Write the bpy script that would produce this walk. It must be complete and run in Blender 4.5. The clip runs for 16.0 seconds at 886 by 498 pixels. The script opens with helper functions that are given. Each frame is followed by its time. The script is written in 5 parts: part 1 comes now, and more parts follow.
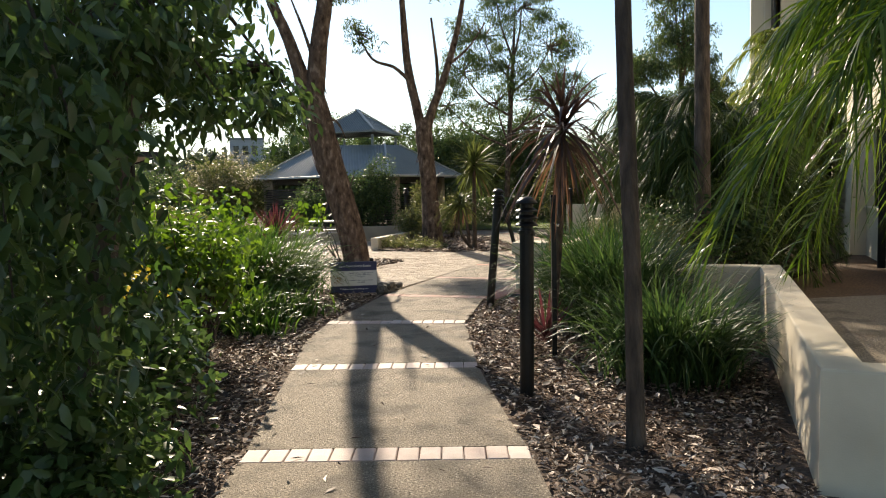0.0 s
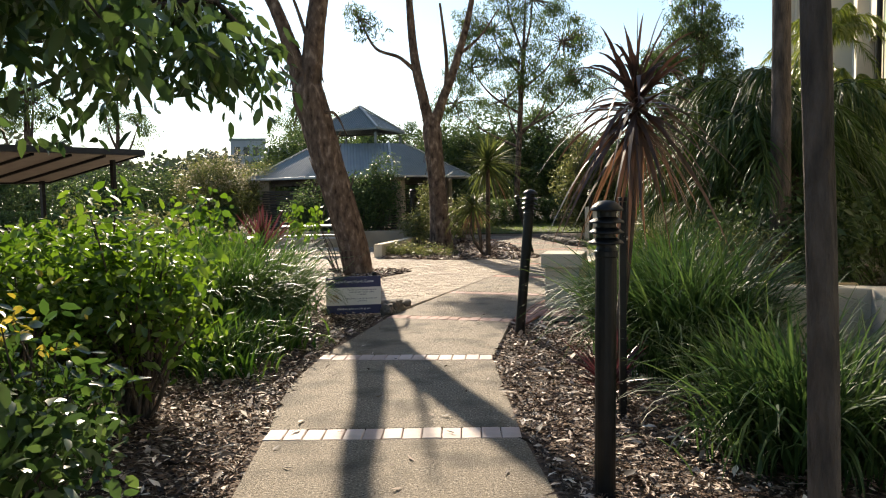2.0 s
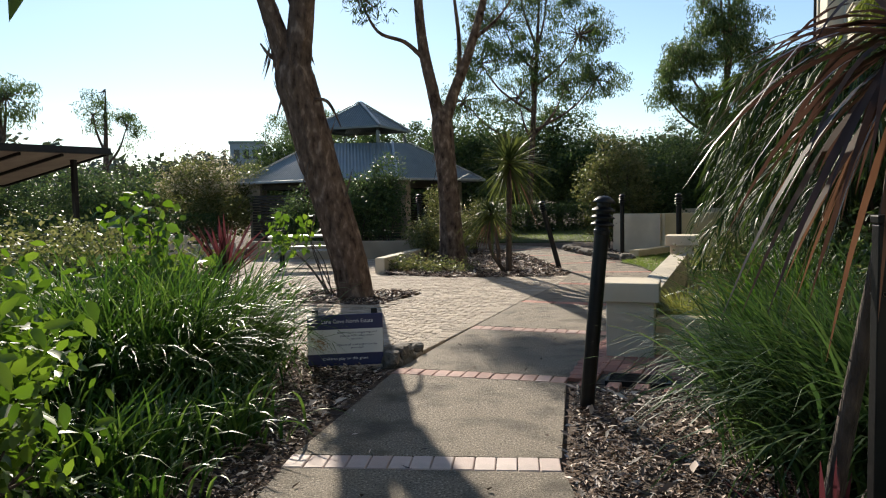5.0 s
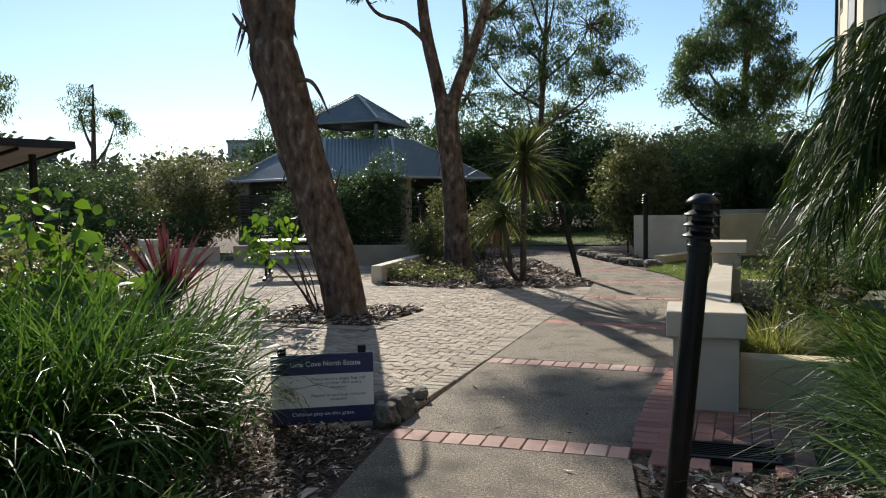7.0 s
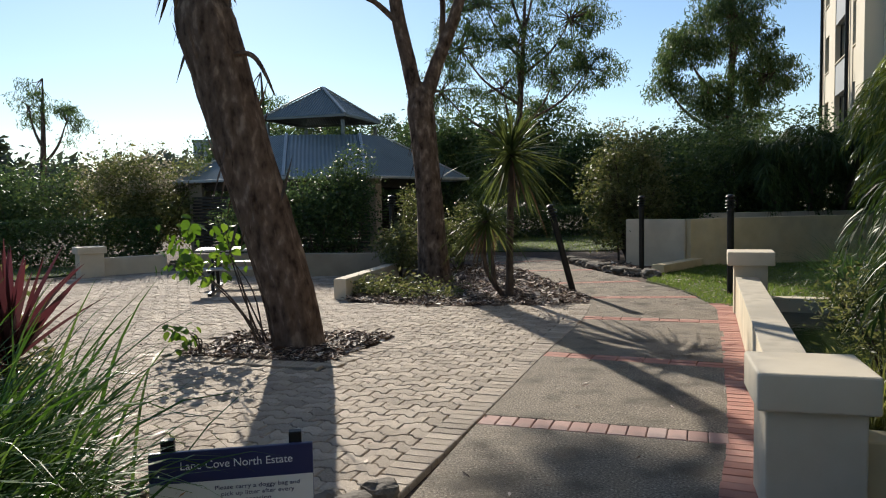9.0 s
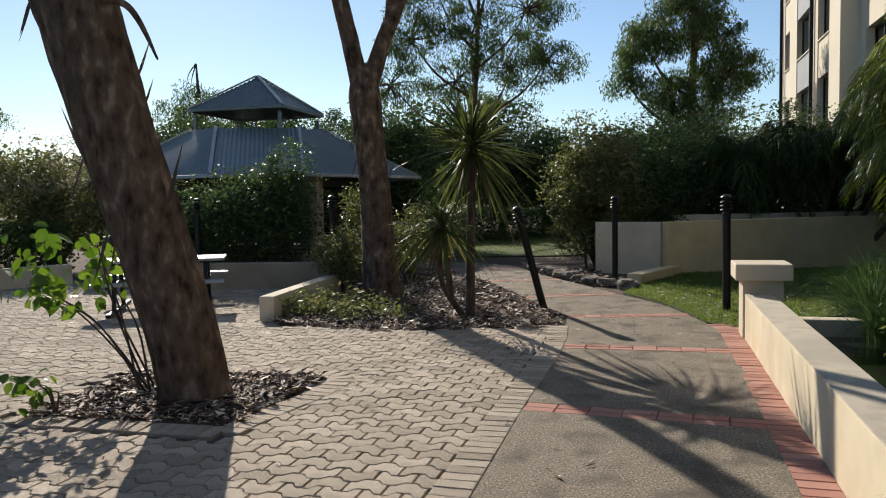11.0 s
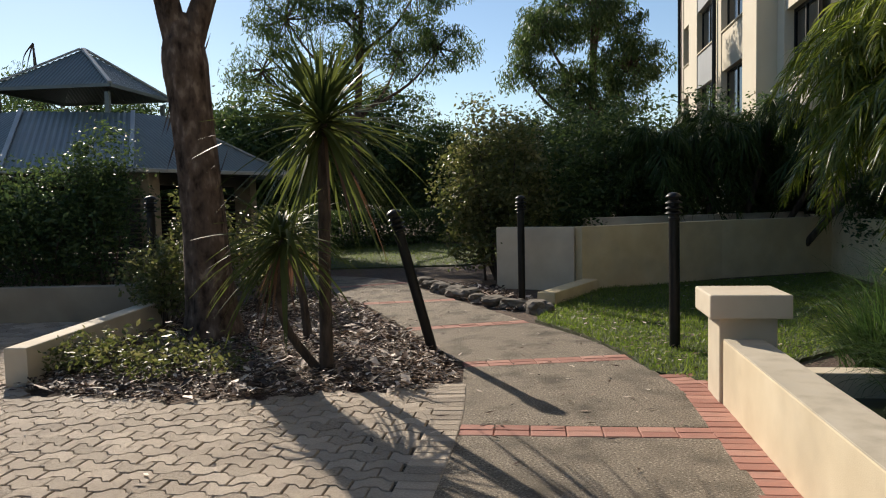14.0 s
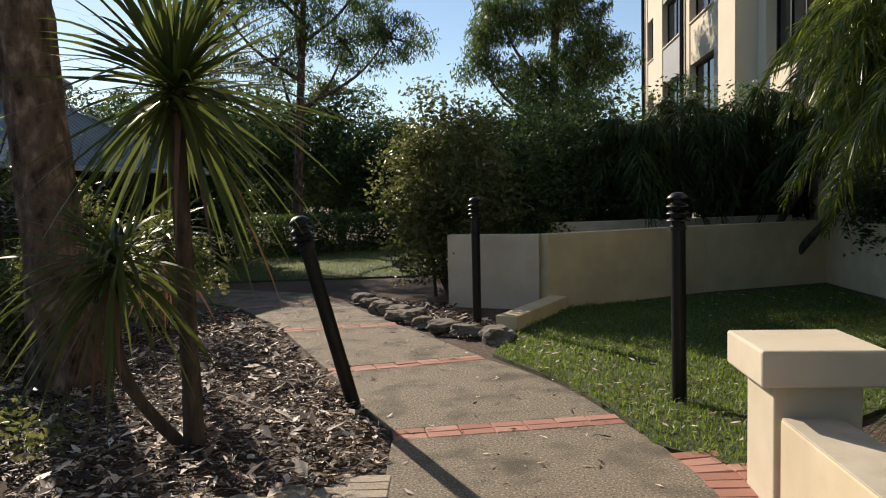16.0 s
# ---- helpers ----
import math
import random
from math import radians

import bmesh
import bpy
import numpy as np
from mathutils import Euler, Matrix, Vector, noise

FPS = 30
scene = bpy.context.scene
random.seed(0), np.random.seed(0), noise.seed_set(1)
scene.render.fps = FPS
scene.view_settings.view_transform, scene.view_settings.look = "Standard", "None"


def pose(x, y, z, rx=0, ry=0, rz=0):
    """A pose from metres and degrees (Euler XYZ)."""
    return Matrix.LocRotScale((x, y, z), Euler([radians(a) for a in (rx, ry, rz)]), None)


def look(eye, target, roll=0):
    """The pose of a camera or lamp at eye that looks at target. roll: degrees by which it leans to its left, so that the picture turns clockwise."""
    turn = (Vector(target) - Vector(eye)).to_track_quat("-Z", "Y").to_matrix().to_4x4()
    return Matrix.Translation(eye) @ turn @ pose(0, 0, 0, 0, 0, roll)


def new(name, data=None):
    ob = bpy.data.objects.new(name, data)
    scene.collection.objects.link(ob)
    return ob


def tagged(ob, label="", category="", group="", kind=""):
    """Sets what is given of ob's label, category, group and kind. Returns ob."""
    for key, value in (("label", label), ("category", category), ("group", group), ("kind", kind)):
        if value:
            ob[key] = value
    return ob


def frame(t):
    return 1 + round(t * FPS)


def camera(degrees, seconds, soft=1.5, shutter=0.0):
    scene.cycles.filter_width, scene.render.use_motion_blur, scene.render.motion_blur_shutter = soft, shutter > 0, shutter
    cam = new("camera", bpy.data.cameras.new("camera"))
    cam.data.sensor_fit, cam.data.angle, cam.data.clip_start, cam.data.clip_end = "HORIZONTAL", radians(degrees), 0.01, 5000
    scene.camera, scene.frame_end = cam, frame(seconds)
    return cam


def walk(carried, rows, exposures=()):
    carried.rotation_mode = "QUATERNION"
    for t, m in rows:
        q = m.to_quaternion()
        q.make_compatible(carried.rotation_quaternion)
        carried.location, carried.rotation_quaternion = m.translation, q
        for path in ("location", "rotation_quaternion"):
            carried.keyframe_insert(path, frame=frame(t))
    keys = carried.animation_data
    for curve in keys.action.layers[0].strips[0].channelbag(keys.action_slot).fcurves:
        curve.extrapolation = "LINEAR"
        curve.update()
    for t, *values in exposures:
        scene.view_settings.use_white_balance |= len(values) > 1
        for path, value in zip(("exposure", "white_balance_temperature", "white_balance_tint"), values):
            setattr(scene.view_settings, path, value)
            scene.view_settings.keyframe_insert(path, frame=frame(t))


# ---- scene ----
cam = camera(60.4, 16.0, 1.1)
METRES, EYE, TILT, LEAN, TURN = 15.0, 1.5, 0.0, 0.0, 0.0
ROWS = [
    (0.0, 0.0, 0.0, 0.0, -0.09, -4.33, 1.17),
    (0.5, -0.0033, 0.0314, 0.0006, -0.04, -4.29, 1.09),
    (1.0, -0.0082, 0.0617, -0.0005, -0.02, -4.27, 1.1),
    (1.5, -0.0105, 0.0915, -0.0006, 0.05, -4.22, 1.11),
    (2.0, -0.0111, 0.1217, 0.0, 0.15, -4.2, 1.16),
    (2.5, -0.0158, 0.1499, 0.0008, 0.18, -4.15, 1.17),
    (3.0, -0.0164, 0.1795, 0.0001, 0.26, -4.09, 1.13),
    (3.5, -0.0184, 0.2069, -0.0005, 0.32, -3.98, 1.15),
    (4.0, -0.0206, 0.2359, 0.0009, 0.35, -3.94, 1.13),
    (6.5, -0.03, 0.3856, 0.0025, 0.39, -3.86, 1.05),
    (7.0, -0.0309, 0.4167, 0.0016, 0.44, -3.88, 1.05),
    (7.5, -0.0334, 0.4475, 0.001, 0.42, -3.83, 1.04),
    (8.0, -0.0345, 0.4789, 0.0007, 0.19, -3.82, 1.02),
    (8.5, -0.0327, 0.5092, 0.0031, -0.28, -3.79, 1.02),
    (9.0, -0.0335, 0.5398, 0.0025, -1.64, -3.81, 1.04),
    (11.5, -0.0206, 0.6976, 0.0027, -7.33, -3.83, 1.13),
    (12.0, -0.0127, 0.7273, 0.0019, -9.98, -3.86, 1.19),
    (12.5, -0.0051, 0.7567, 0.0007, -11.27, -3.87, 1.23),
    (13.0, 0.0026, 0.7912, 0.0006, -12.0, -3.87, 1.26),
    (13.5, 0.0129, 0.8238, 0.0019, -12.6, -3.86, 1.26),
    (14.0, 0.0229, 0.8567, 0.0015, -13.08, -3.91, 1.26),
    (14.5, 0.0368, 0.8864, 0.0011, -14.15, -3.86, 1.29),
    (15.0, 0.0467, 0.9169, 0.0001, -14.98, -3.87, 1.29),
    (15.5, 0.0582, 0.9501, 0.0004, -15.43, -3.87, 1.25),
    (16.0, 0.0697, 0.9827, 0.0011, -16.15, -3.84, 1.31),
]
walk(cam, [(t, pose(0, 0, EYE, TILT, LEAN, TURN) @ pose(METRES * x, METRES * y, METRES * z, 90 + pitch, roll, yaw)) for t, x, y, z, yaw, pitch, roll in ROWS],
     [(0.0, 1.02, 7300, 11), (1.0, 1.28, 7300, 11), (1.5, 1.28, 7300, 11), (2.5, 0.9, 7000, 11), (4.0, 0.77, 6800, 10), (6.5, 0.5, 6250, 8), (7.5, 0.57, 6250, 8), (9.0, 0.45, 6300, 9), (12.5, 0.32, 6500, 10), (13.5, 0.34, 6600, 10), (14.0, 0.37, 6650, 11), (14.5, 0.46, 6700, 11), (15.0, 0.66, 6700, 11), (15.5, 0.5, 6800, 11), (16.0, 0.46, 6900, 12)])

# ---- sky and sun ----
SUN_AZ, SUN_EL = 15.2, 27.7      # degrees to the left of +y, above the horizon
world = bpy.data.worlds.new("sky")
scene.world = world
world.use_nodes = True
wn = world.node_tree.nodes
sky = wn.new("ShaderNodeTexSky")
sky.sky_type = 'NISHITA'
sky.sun_disc = False
sky.sun_elevation, sky.sun_rotation = radians(SUN_EL), radians(-SUN_AZ)
sky.air_density, sky.dust_density, sky.ozone_density = 1.0, 0.12, 2.5
world.node_tree.links.new(sky.outputs[0], wn["Background"].inputs[0])
wn["Background"].inputs[1].default_value = 0.093
sun = new("sun", bpy.data.lights.new("sun", 'SUN'))
sun.data.energy, sun.data.angle, sun.data.color = 5.0, radians(0.53), (1.0, 0.9, 0.76)
sun_way = Vector((-math.sin(radians(SUN_AZ)) * math.cos(radians(SUN_EL)), math.cos(radians(SUN_AZ)) * math.cos(radians(SUN_EL)), math.sin(radians(SUN_EL))))
sun.matrix_world = look(sun_way * 60, (0, 0, 0))


# ---- materials ----
def mat(name, stops, scale=6.0, rough=0.8, bump=0.0, bump_scale=60.0, metal=0.0, translucent=0.0, per="", vary=0.5, spec=0.5,
        detail=8.0, stain=None, stain_scale=0.7, stretch=(1, 1, 1), coat=0.0):
    """A procedural surface: a noise-driven ramp of colours, optional per-piece variation, stains, relief and light passing through."""
    m = bpy.data.materials.new(name)
    m.use_nodes = True
    n, l = m.node_tree.nodes, m.node_tree.links
    b = n["Principled BSDF"]
    b.inputs["Roughness"].default_value, b.inputs["Metallic"].default_value = rough, metal
    b.inputs["Specular IOR Level"].default_value = spec
    b.inputs["Coat Weight"].default_value = coat
    co = n.new("ShaderNodeTexCoord")
    mp = n.new("ShaderNodeMapping")
    mp.inputs["Scale"].default_value = stretch
    l.new(co.outputs["Object"], mp.inputs[0])
    no = n.new("ShaderNodeTexNoise")
    no.inputs["Scale"].default_value, no.inputs["Detail"].default_value = scale, detail
    l.new(mp.outputs[0], no.inputs["Vector"])
    fac = no.outputs["Fac"]
    if per:
        src = n.new("ShaderNodeNewGeometry").outputs["Random Per Island"] if per == "island" else n.new("ShaderNodeObjectInfo").outputs["Random"]
        mx = n.new("ShaderNodeMix")
        mx.inputs[0].default_value = vary
        l.new(fac, mx.inputs[2])
        l.new(src, mx.inputs[3])
        fac = mx.outputs[0]
    r = n.new("ShaderNodeValToRGB")
    els = r.color_ramp.elements
    while len(els) < len(stops):
        els.new(0.5)
    lo, hi = (0.3, 0.7) if not per else (0.12, 0.88)
    for i, c in enumerate(stops):
        els[i].position = lo + (hi - lo) * i / max(1, len(stops) - 1)
        els[i].color = (*c, 1)
    l.new(fac, r.inputs[0])
    col = r.outputs[0]
    if stain:
        n2 = n.new("ShaderNodeTexNoise")
        n2.inputs["Scale"].default_value, n2.inputs["Detail"].default_value = stain_scale, 6.0
        l.new(co.outputs["Object"], n2.inputs["Vector"])
        r2 = n.new("ShaderNodeValToRGB")
        r2.color_ramp.elements[0].position, r2.color_ramp.elements[1].position = 0.48, 0.68
        l.new(n2.outputs["Fac"], r2.inputs[0])
        ms = n.new("ShaderNodeMix")
        ms.data_type = 'RGBA'
        sc = n.new("ShaderNodeMath")
        sc.operation = 'MULTIPLY'
        sc.inputs[1].default_value = stain[3]
        l.new(r2.outputs[0], sc.inputs[0])
        l.new(sc.outputs[0], ms.inputs[0])
        l.new(col, ms.inputs[6])
        ms.inputs[7].default_value = (*stain[:3], 1)
        col = ms.outputs[2]
    l.new(col, b.inputs["Base Color"])
    if bump:
        nb = n.new("ShaderNodeTexNoise")
        nb.inputs["Scale"].default_value, nb.inputs["Detail"].default_value = bump_scale, 6.0
        l.new(mp.outputs[0], nb.inputs["Vector"])
        bp = n.new("ShaderNodeBump")
        bp.inputs["Strength"].default_value, bp.inputs["Distance"].default_value = bump, 0.03
        l.new(nb.outputs["Fac"], bp.inputs["Height"])
        l.new(bp.outputs[0], b.inputs["Normal"])
    if translucent:
        t = n.new("ShaderNodeBsdfTranslucent")
        hs = n.new("ShaderNodeHueSaturation")
        hs.inputs["Hue"].default_value, hs.inputs["Saturation"].default_value, hs.inputs["Value"].default_value = 0.488, 1.1, 1.45
        l.new(col, hs.inputs["Color"])
        l.new(hs.outputs[0], t.inputs[0])
        mix = n.new("ShaderNodeMixShader")
        mix.inputs[0].default_value = translucent
        l.new(b.outputs[0], mix.inputs[1])
        l.new(t.outputs[0], mix.inputs[2])
        l.new(mix.outputs[0], n["Material Output"].inputs[0])
    return m


def leafy(name, a, b, c, rough=0.45, tr=0.45, spec=0.5):
    return mat(name, [a, b, c], scale=1.2, rough=rough, translucent=tr, per="island", vary=0.6, spec=spec)


M_CONC = mat("exposed concrete", [(0.0407, 0.0326, 0.0221), (0.215, 0.176, 0.126), (0.268, 0.22, 0.163), (0.581, 0.499, 0.384)], scale=70, rough=0.85, bump=0.7, bump_scale=150, stain=(0.085, 0.068, 0.046, 0.85), stain_scale=2.6)
M_BRICK_PINK = mat("salmon clay brick", [(0.36, 0.21, 0.17), (0.47, 0.30, 0.25), (0.55, 0.41, 0.36)], scale=5, rough=0.85, bump=0.3, bump_scale=120, per="object", vary=0.6, stain=(0.24, 0.17, 0.14, 0.4), stain_scale=6)
M_BRICK_PALE = mat("bleached pink brick", [(0.42, 0.31, 0.27), (0.54, 0.43, 0.385), (0.62, 0.52, 0.47)], scale=5, rough=0.7, bump=0.3, bump_scale=120, per="object", vary=0.6, stain=(0.3, 0.24, 0.2, 0.4), stain_scale=6)
M_BRICK_RED = mat("red clay brick", [(0.3, 0.125, 0.09), (0.42, 0.195, 0.145), (0.5, 0.27, 0.205)], scale=5, rough=0.85, bump=0.3, bump_scale=120, per="object", vary=0.6, stain=(0.2, 0.13, 0.1, 0.4), stain_scale=5)
M_PAVER = mat("weathered concrete paver", [(0.153, 0.125, 0.0945), (0.396, 0.326, 0.249), (0.486, 0.402, 0.313), (0.664, 0.575, 0.46)], scale=55, rough=0.85, bump=0.7, bump_scale=110, per="object", vary=0.42, stain=(0.27, 0.215, 0.165, 0.6), stain_scale=2.2)
M_PAVER_FAR = mat("weathered concrete paver field", [(0.153, 0.125, 0.0945), (0.396, 0.326, 0.249), (0.486, 0.402, 0.313), (0.664, 0.575, 0.46)], scale=55, rough=0.85, bump=0.7, bump_scale=110, per="island", vary=0.42, stain=(0.27, 0.215, 0.165, 0.6), stain_scale=2.2)
M_JOINT = mat("sandy joint soil", [(0.06, 0.05, 0.04), (0.11, 0.09, 0.07)], scale=20, rough=0.95)
M_SOIL = mat("bark mulch soil", [(0.042, 0.0264, 0.018), (0.102, 0.0648, 0.0432), (0.192, 0.126, 0.084)], scale=26, rough=0.95, bump=0.9, bump_scale=45, stain=(0.05, 0.04, 0.03, 0.5))
M_CHIP = mat("dry leaf litter", [(0.022, 0.013, 0.009), (0.09, 0.052, 0.034), (0.27, 0.18, 0.125), (0.82, 0.69, 0.57)], scale=3, rough=0.7, per="island", vary=0.85)
M_LAWN = mat("lawn turf", [(0.03, 0.045, 0.013), (0.055, 0.075, 0.022), (0.095, 0.105, 0.04)], scale=14, rough=0.9, bump=0.8, bump_scale=90, stain=(0.12, 0.11, 0.05, 0.4))
M_RENDER = mat("cream painted render", [(0.60, 0.48, 0.28), (0.66, 0.54, 0.33), (0.71, 0.60, 0.39)], scale=2.5, rough=0.85, bump=0.09, bump_scale=130, stain=(0.42, 0.36, 0.26, 0.35), stain_scale=1.8)
M_CREAM = mat("cream wall paint", [(0.60, 0.50, 0.34), (0.66, 0.56, 0.39), (0.71, 0.61, 0.44)], scale=2.5, rough=0.85, bump=0.08, bump_scale=140, stain=(0.45, 0.38, 0.27, 0.4), stain_scale=1.8)
M_COPING = mat("weathered wall coping", [(0.40, 0.35, 0.27), (0.5, 0.44, 0.34), (0.56, 0.5, 0.4)], scale=6, rough=0.9, bump=0.1, bump_scale=90, stain=(0.28, 0.25, 0.2, 0.5), stain_scale=3)
M_RENDER_PALE = mat("pale beige render", [(0.54, 0.465, 0.345), (0.6, 0.525, 0.4), (0.65, 0.575, 0.45)], scale=2.5, rough=0.85, bump=0.09, bump_scale=130, stain=(0.36, 0.33, 0.28, 0.4), stain_scale=1.6)
M_FACADE = mat("cream facade render", [(0.64, 0.575, 0.45), (0.71, 0.645, 0.52)], scale=0.8, rough=0.9, bump=0.1, bump_scale=30, stain=(0.5, 0.44, 0.34, 0.25), stain_scale=0.4)
M_FACADE_GREY = mat("grey blue facade panel", [(0.30, 0.32, 0.34), (0.36, 0.38, 0.40)], scale=0.8, rough=0.85)
M_BLACK = mat("black painted steel", [(0.004, 0.0045, 0.005), (0.008, 0.0085, 0.009)], scale=8, rough=0.42, bump=0.05, bump_scale=60, stain=(0.025, 0.022, 0.02, 0.3), stain_scale=9, spec=0.3)
M_ROOF = mat("slate grey corrugated steel", [(0.12, 0.152, 0.155), (0.155, 0.19, 0.19)], scale=2, rough=0.38, spec=0.5, stain=(0.16, 0.17, 0.17, 0.3), stain_scale=1.2)
M_ROOF_CAP = mat("pale ridge capping", [(0.293, 0.325, 0.338), (0.358, 0.39, 0.403)], scale=3, rough=0.4)
M_TIMBER_DARK = mat("dark stained timber", [(0.02, 0.016, 0.012), (0.045, 0.034, 0.025)], scale=10, rough=0.6, bump=0.2, stretch=(1, 1, 6))
M_BARK = mat("grey brown eucalypt bark", [(0.0264, 0.018, 0.0132), (0.09, 0.0624, 0.0468), (0.132, 0.0948, 0.072), (0.252, 0.192, 0.15)], scale=13, rough=0.95, bump=1.0, bump_scale=26, stretch=(0.85, 0.85, 0.432), spec=0.15, stain=(0.07, 0.05, 0.038, 0.12), stain_scale=1.6)
M_BARK_DARK = mat("dark rough bark", [(0.03, 0.022, 0.017), (0.075, 0.055, 0.042), (0.12, 0.09, 0.07)], scale=9, rough=0.9, bump=0.8, bump_scale=30, stretch=(2, 2, 0.5))
M_ROCK = mat("weathered sandstone", [(0.08, 0.068, 0.052), (0.16, 0.136, 0.108), (0.24, 0.208, 0.168)], scale=6, rough=0.9, bump=0.7, bump_scale=25, stain=(0.07, 0.065, 0.05, 0.5), stain_scale=4)
M_NAVY = mat("navy sign paint", [(0.018, 0.022, 0.085), (0.026, 0.032, 0.11)], scale=3, rough=0.35)
M_SIGN_WHITE = mat("white sign panel", [(0.68, 0.68, 0.66), (0.76, 0.76, 0.73)], scale=3, rough=0.4)
M_SIGN_TEXT = mat("white lettering", [(0.75, 0.77, 0.8), (0.78, 0.8, 0.82)], scale=3, rough=0.5)
M_SIGN_INK = mat("navy lettering", [(0.03, 0.03, 0.09), (0.04, 0.04, 0.1)], scale=3, rough=0.5)
M_SIGN_TWIG = mat("printed brown sprig", [(0.25, 0.12, 0.06), (0.4, 0.25, 0.12)], scale=30, rough=0.5)
M_GLASS = mat("dark window glass", [(0.006, 0.008, 0.01), (0.012, 0.015, 0.018)], scale=1, rough=0.08, spec=0.35)
M_WATER = mat("dark pond water", [(0.01, 0.014, 0.008), (0.02, 0.024, 0.013)], scale=2, rough=0.07, bump=0.12, bump_scale=7, spec=0.6)
# table colour lowered to grey in place of the tree shade on it
M_TABLE = mat("powder coated table top greyed for shade", [(0.26, 0.265, 0.26), (0.36, 0.365, 0.36)], scale=5, rough=0.5)
M_CLOTH = mat("dusty canopy sheet", [(0.3, 0.28, 0.25), (0.38, 0.36, 0.32)], scale=4, rough=0.7)
M_LEAF_BRIGHT = leafy("fresh green leaf", (0.04, 0.092, 0.014), (0.08, 0.155, 0.022), (0.14, 0.22, 0.038), tr=0.46)
M_LEAF_DEEP = leafy("deep green leaf", (0.028, 0.058, 0.02), (0.052, 0.098, 0.03), (0.1, 0.155, 0.045), rough=0.34, tr=0.36, spec=0.45)
M_LEAF_GUM = leafy("dusty gum leaf", (0.0338, 0.0648, 0.0216), (0.0648, 0.108, 0.0338), (0.121, 0.162, 0.0567))
M_LEAF_OLIVE = leafy("olive bronze leaf", (0.05, 0.0688, 0.0225), (0.106, 0.125, 0.0425), (0.213, 0.206, 0.0938))
M_LEAF_DARK = leafy("shaded hedge leaf", (0.0288, 0.054, 0.0234), (0.0594, 0.099, 0.0378), (0.115, 0.158, 0.054), tr=0.36, spec=0.25)
M_LEAF_YELLOW = leafy("yellowing leaf", (0.2, 0.19, 0.03), (0.3, 0.26, 0.05), (0.38, 0.32, 0.1))
M_GRASS = leafy("fountain grass blade", (0.022, 0.062, 0.012), (0.055, 0.12, 0.022), (0.135, 0.21, 0.055), rough=0.42, tr=0.42, spec=0.35)
M_GRASS_PALE = leafy("straw green blade", (0.11, 0.13, 0.035), (0.17, 0.19, 0.05), (0.26, 0.25, 0.1))
M_GRASS_DEEP = leafy("deep green grass blade", (0.022, 0.0517, 0.0176), (0.044, 0.088, 0.0275), (0.0933, 0.149, 0.0462), rough=0.48, tr=0.36, spec=0.3)
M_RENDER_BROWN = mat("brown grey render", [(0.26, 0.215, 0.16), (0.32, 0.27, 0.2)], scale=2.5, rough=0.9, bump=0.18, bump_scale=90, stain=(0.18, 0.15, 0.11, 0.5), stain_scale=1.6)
M_LEAF_GLOSS = leafy("glossy green leaf", (0.02, 0.05, 0.014), (0.04, 0.085, 0.02), (0.08, 0.13, 0.035), rough=0.18, spec=0.8)
M_BLOSSOM = leafy("pale cream blossom", (0.24, 0.22, 0.15), (0.34, 0.31, 0.22), (0.45, 0.41, 0.31), rough=0.6)
M_TURF = leafy("turf blade", (0.06, 0.102, 0.0192), (0.114, 0.18, 0.036), (0.192, 0.24, 0.066), tr=0.55)
M_CORDY = leafy("cordyline strap leaf", (0.032, 0.048, 0.016), (0.066, 0.088, 0.028), (0.15, 0.165, 0.05), rough=0.5, spec=0.2)
M_CORDY_BRONZE = leafy("bronze cordyline leaf", (0.024, 0.0136, 0.0112), (0.0496, 0.0288, 0.0216), (0.096, 0.064, 0.04), rough=0.33, tr=0.3)
M_CORDY_DRY = leafy("dry hanging cordyline leaf", (0.055, 0.032, 0.02), (0.11, 0.063, 0.037), (0.2, 0.12, 0.07), rough=0.6, tr=0.3)
M_CORDY_RED = leafy("burgundy cordyline leaf", (0.0272, 0.0109, 0.0122), (0.0612, 0.019, 0.0204), (0.109, 0.0408, 0.0374), rough=0.33, tr=0.4)
M_PALM = leafy("palm leaflet", (0.06, 0.09, 0.016), (0.125, 0.17, 0.033), (0.24, 0.27, 0.07), rough=0.27, tr=0.5, spec=0.6)
M_PALM_FRESH = leafy("fresh palm leaflet", (0.035, 0.075, 0.012), (0.07, 0.13, 0.02), (0.14, 0.2, 0.036), rough=0.3, tr=0.48, spec=0.4)
# leaf colours darkened to stand in for the shade around these palms
M_PALM_SHADE = leafy("shade-darkened palm leaf", (0.0192, 0.0397, 0.0107), (0.0367, 0.0673, 0.0168), (0.0766, 0.111, 0.0306), rough=0.45, tr=0.28, spec=0.2)
M_FAR = leafy("distant woodland", (0.03, 0.045, 0.025), (0.055, 0.07, 0.04), (0.1, 0.11, 0.07), tr=0.2)


# ---- building helpers ----
def part(name, bm, material, parent=None, label="", smooth=False):
    me = bpy.data.meshes.new(name)
    bm.to_mesh(me)
    bm.free()
    if smooth:
        me.shade_smooth()
    if material:
        me.materials.append(material)
    ob = new(name, me)
    ob.parent = parent
    if label:
        ob["label"] = label
    return ob


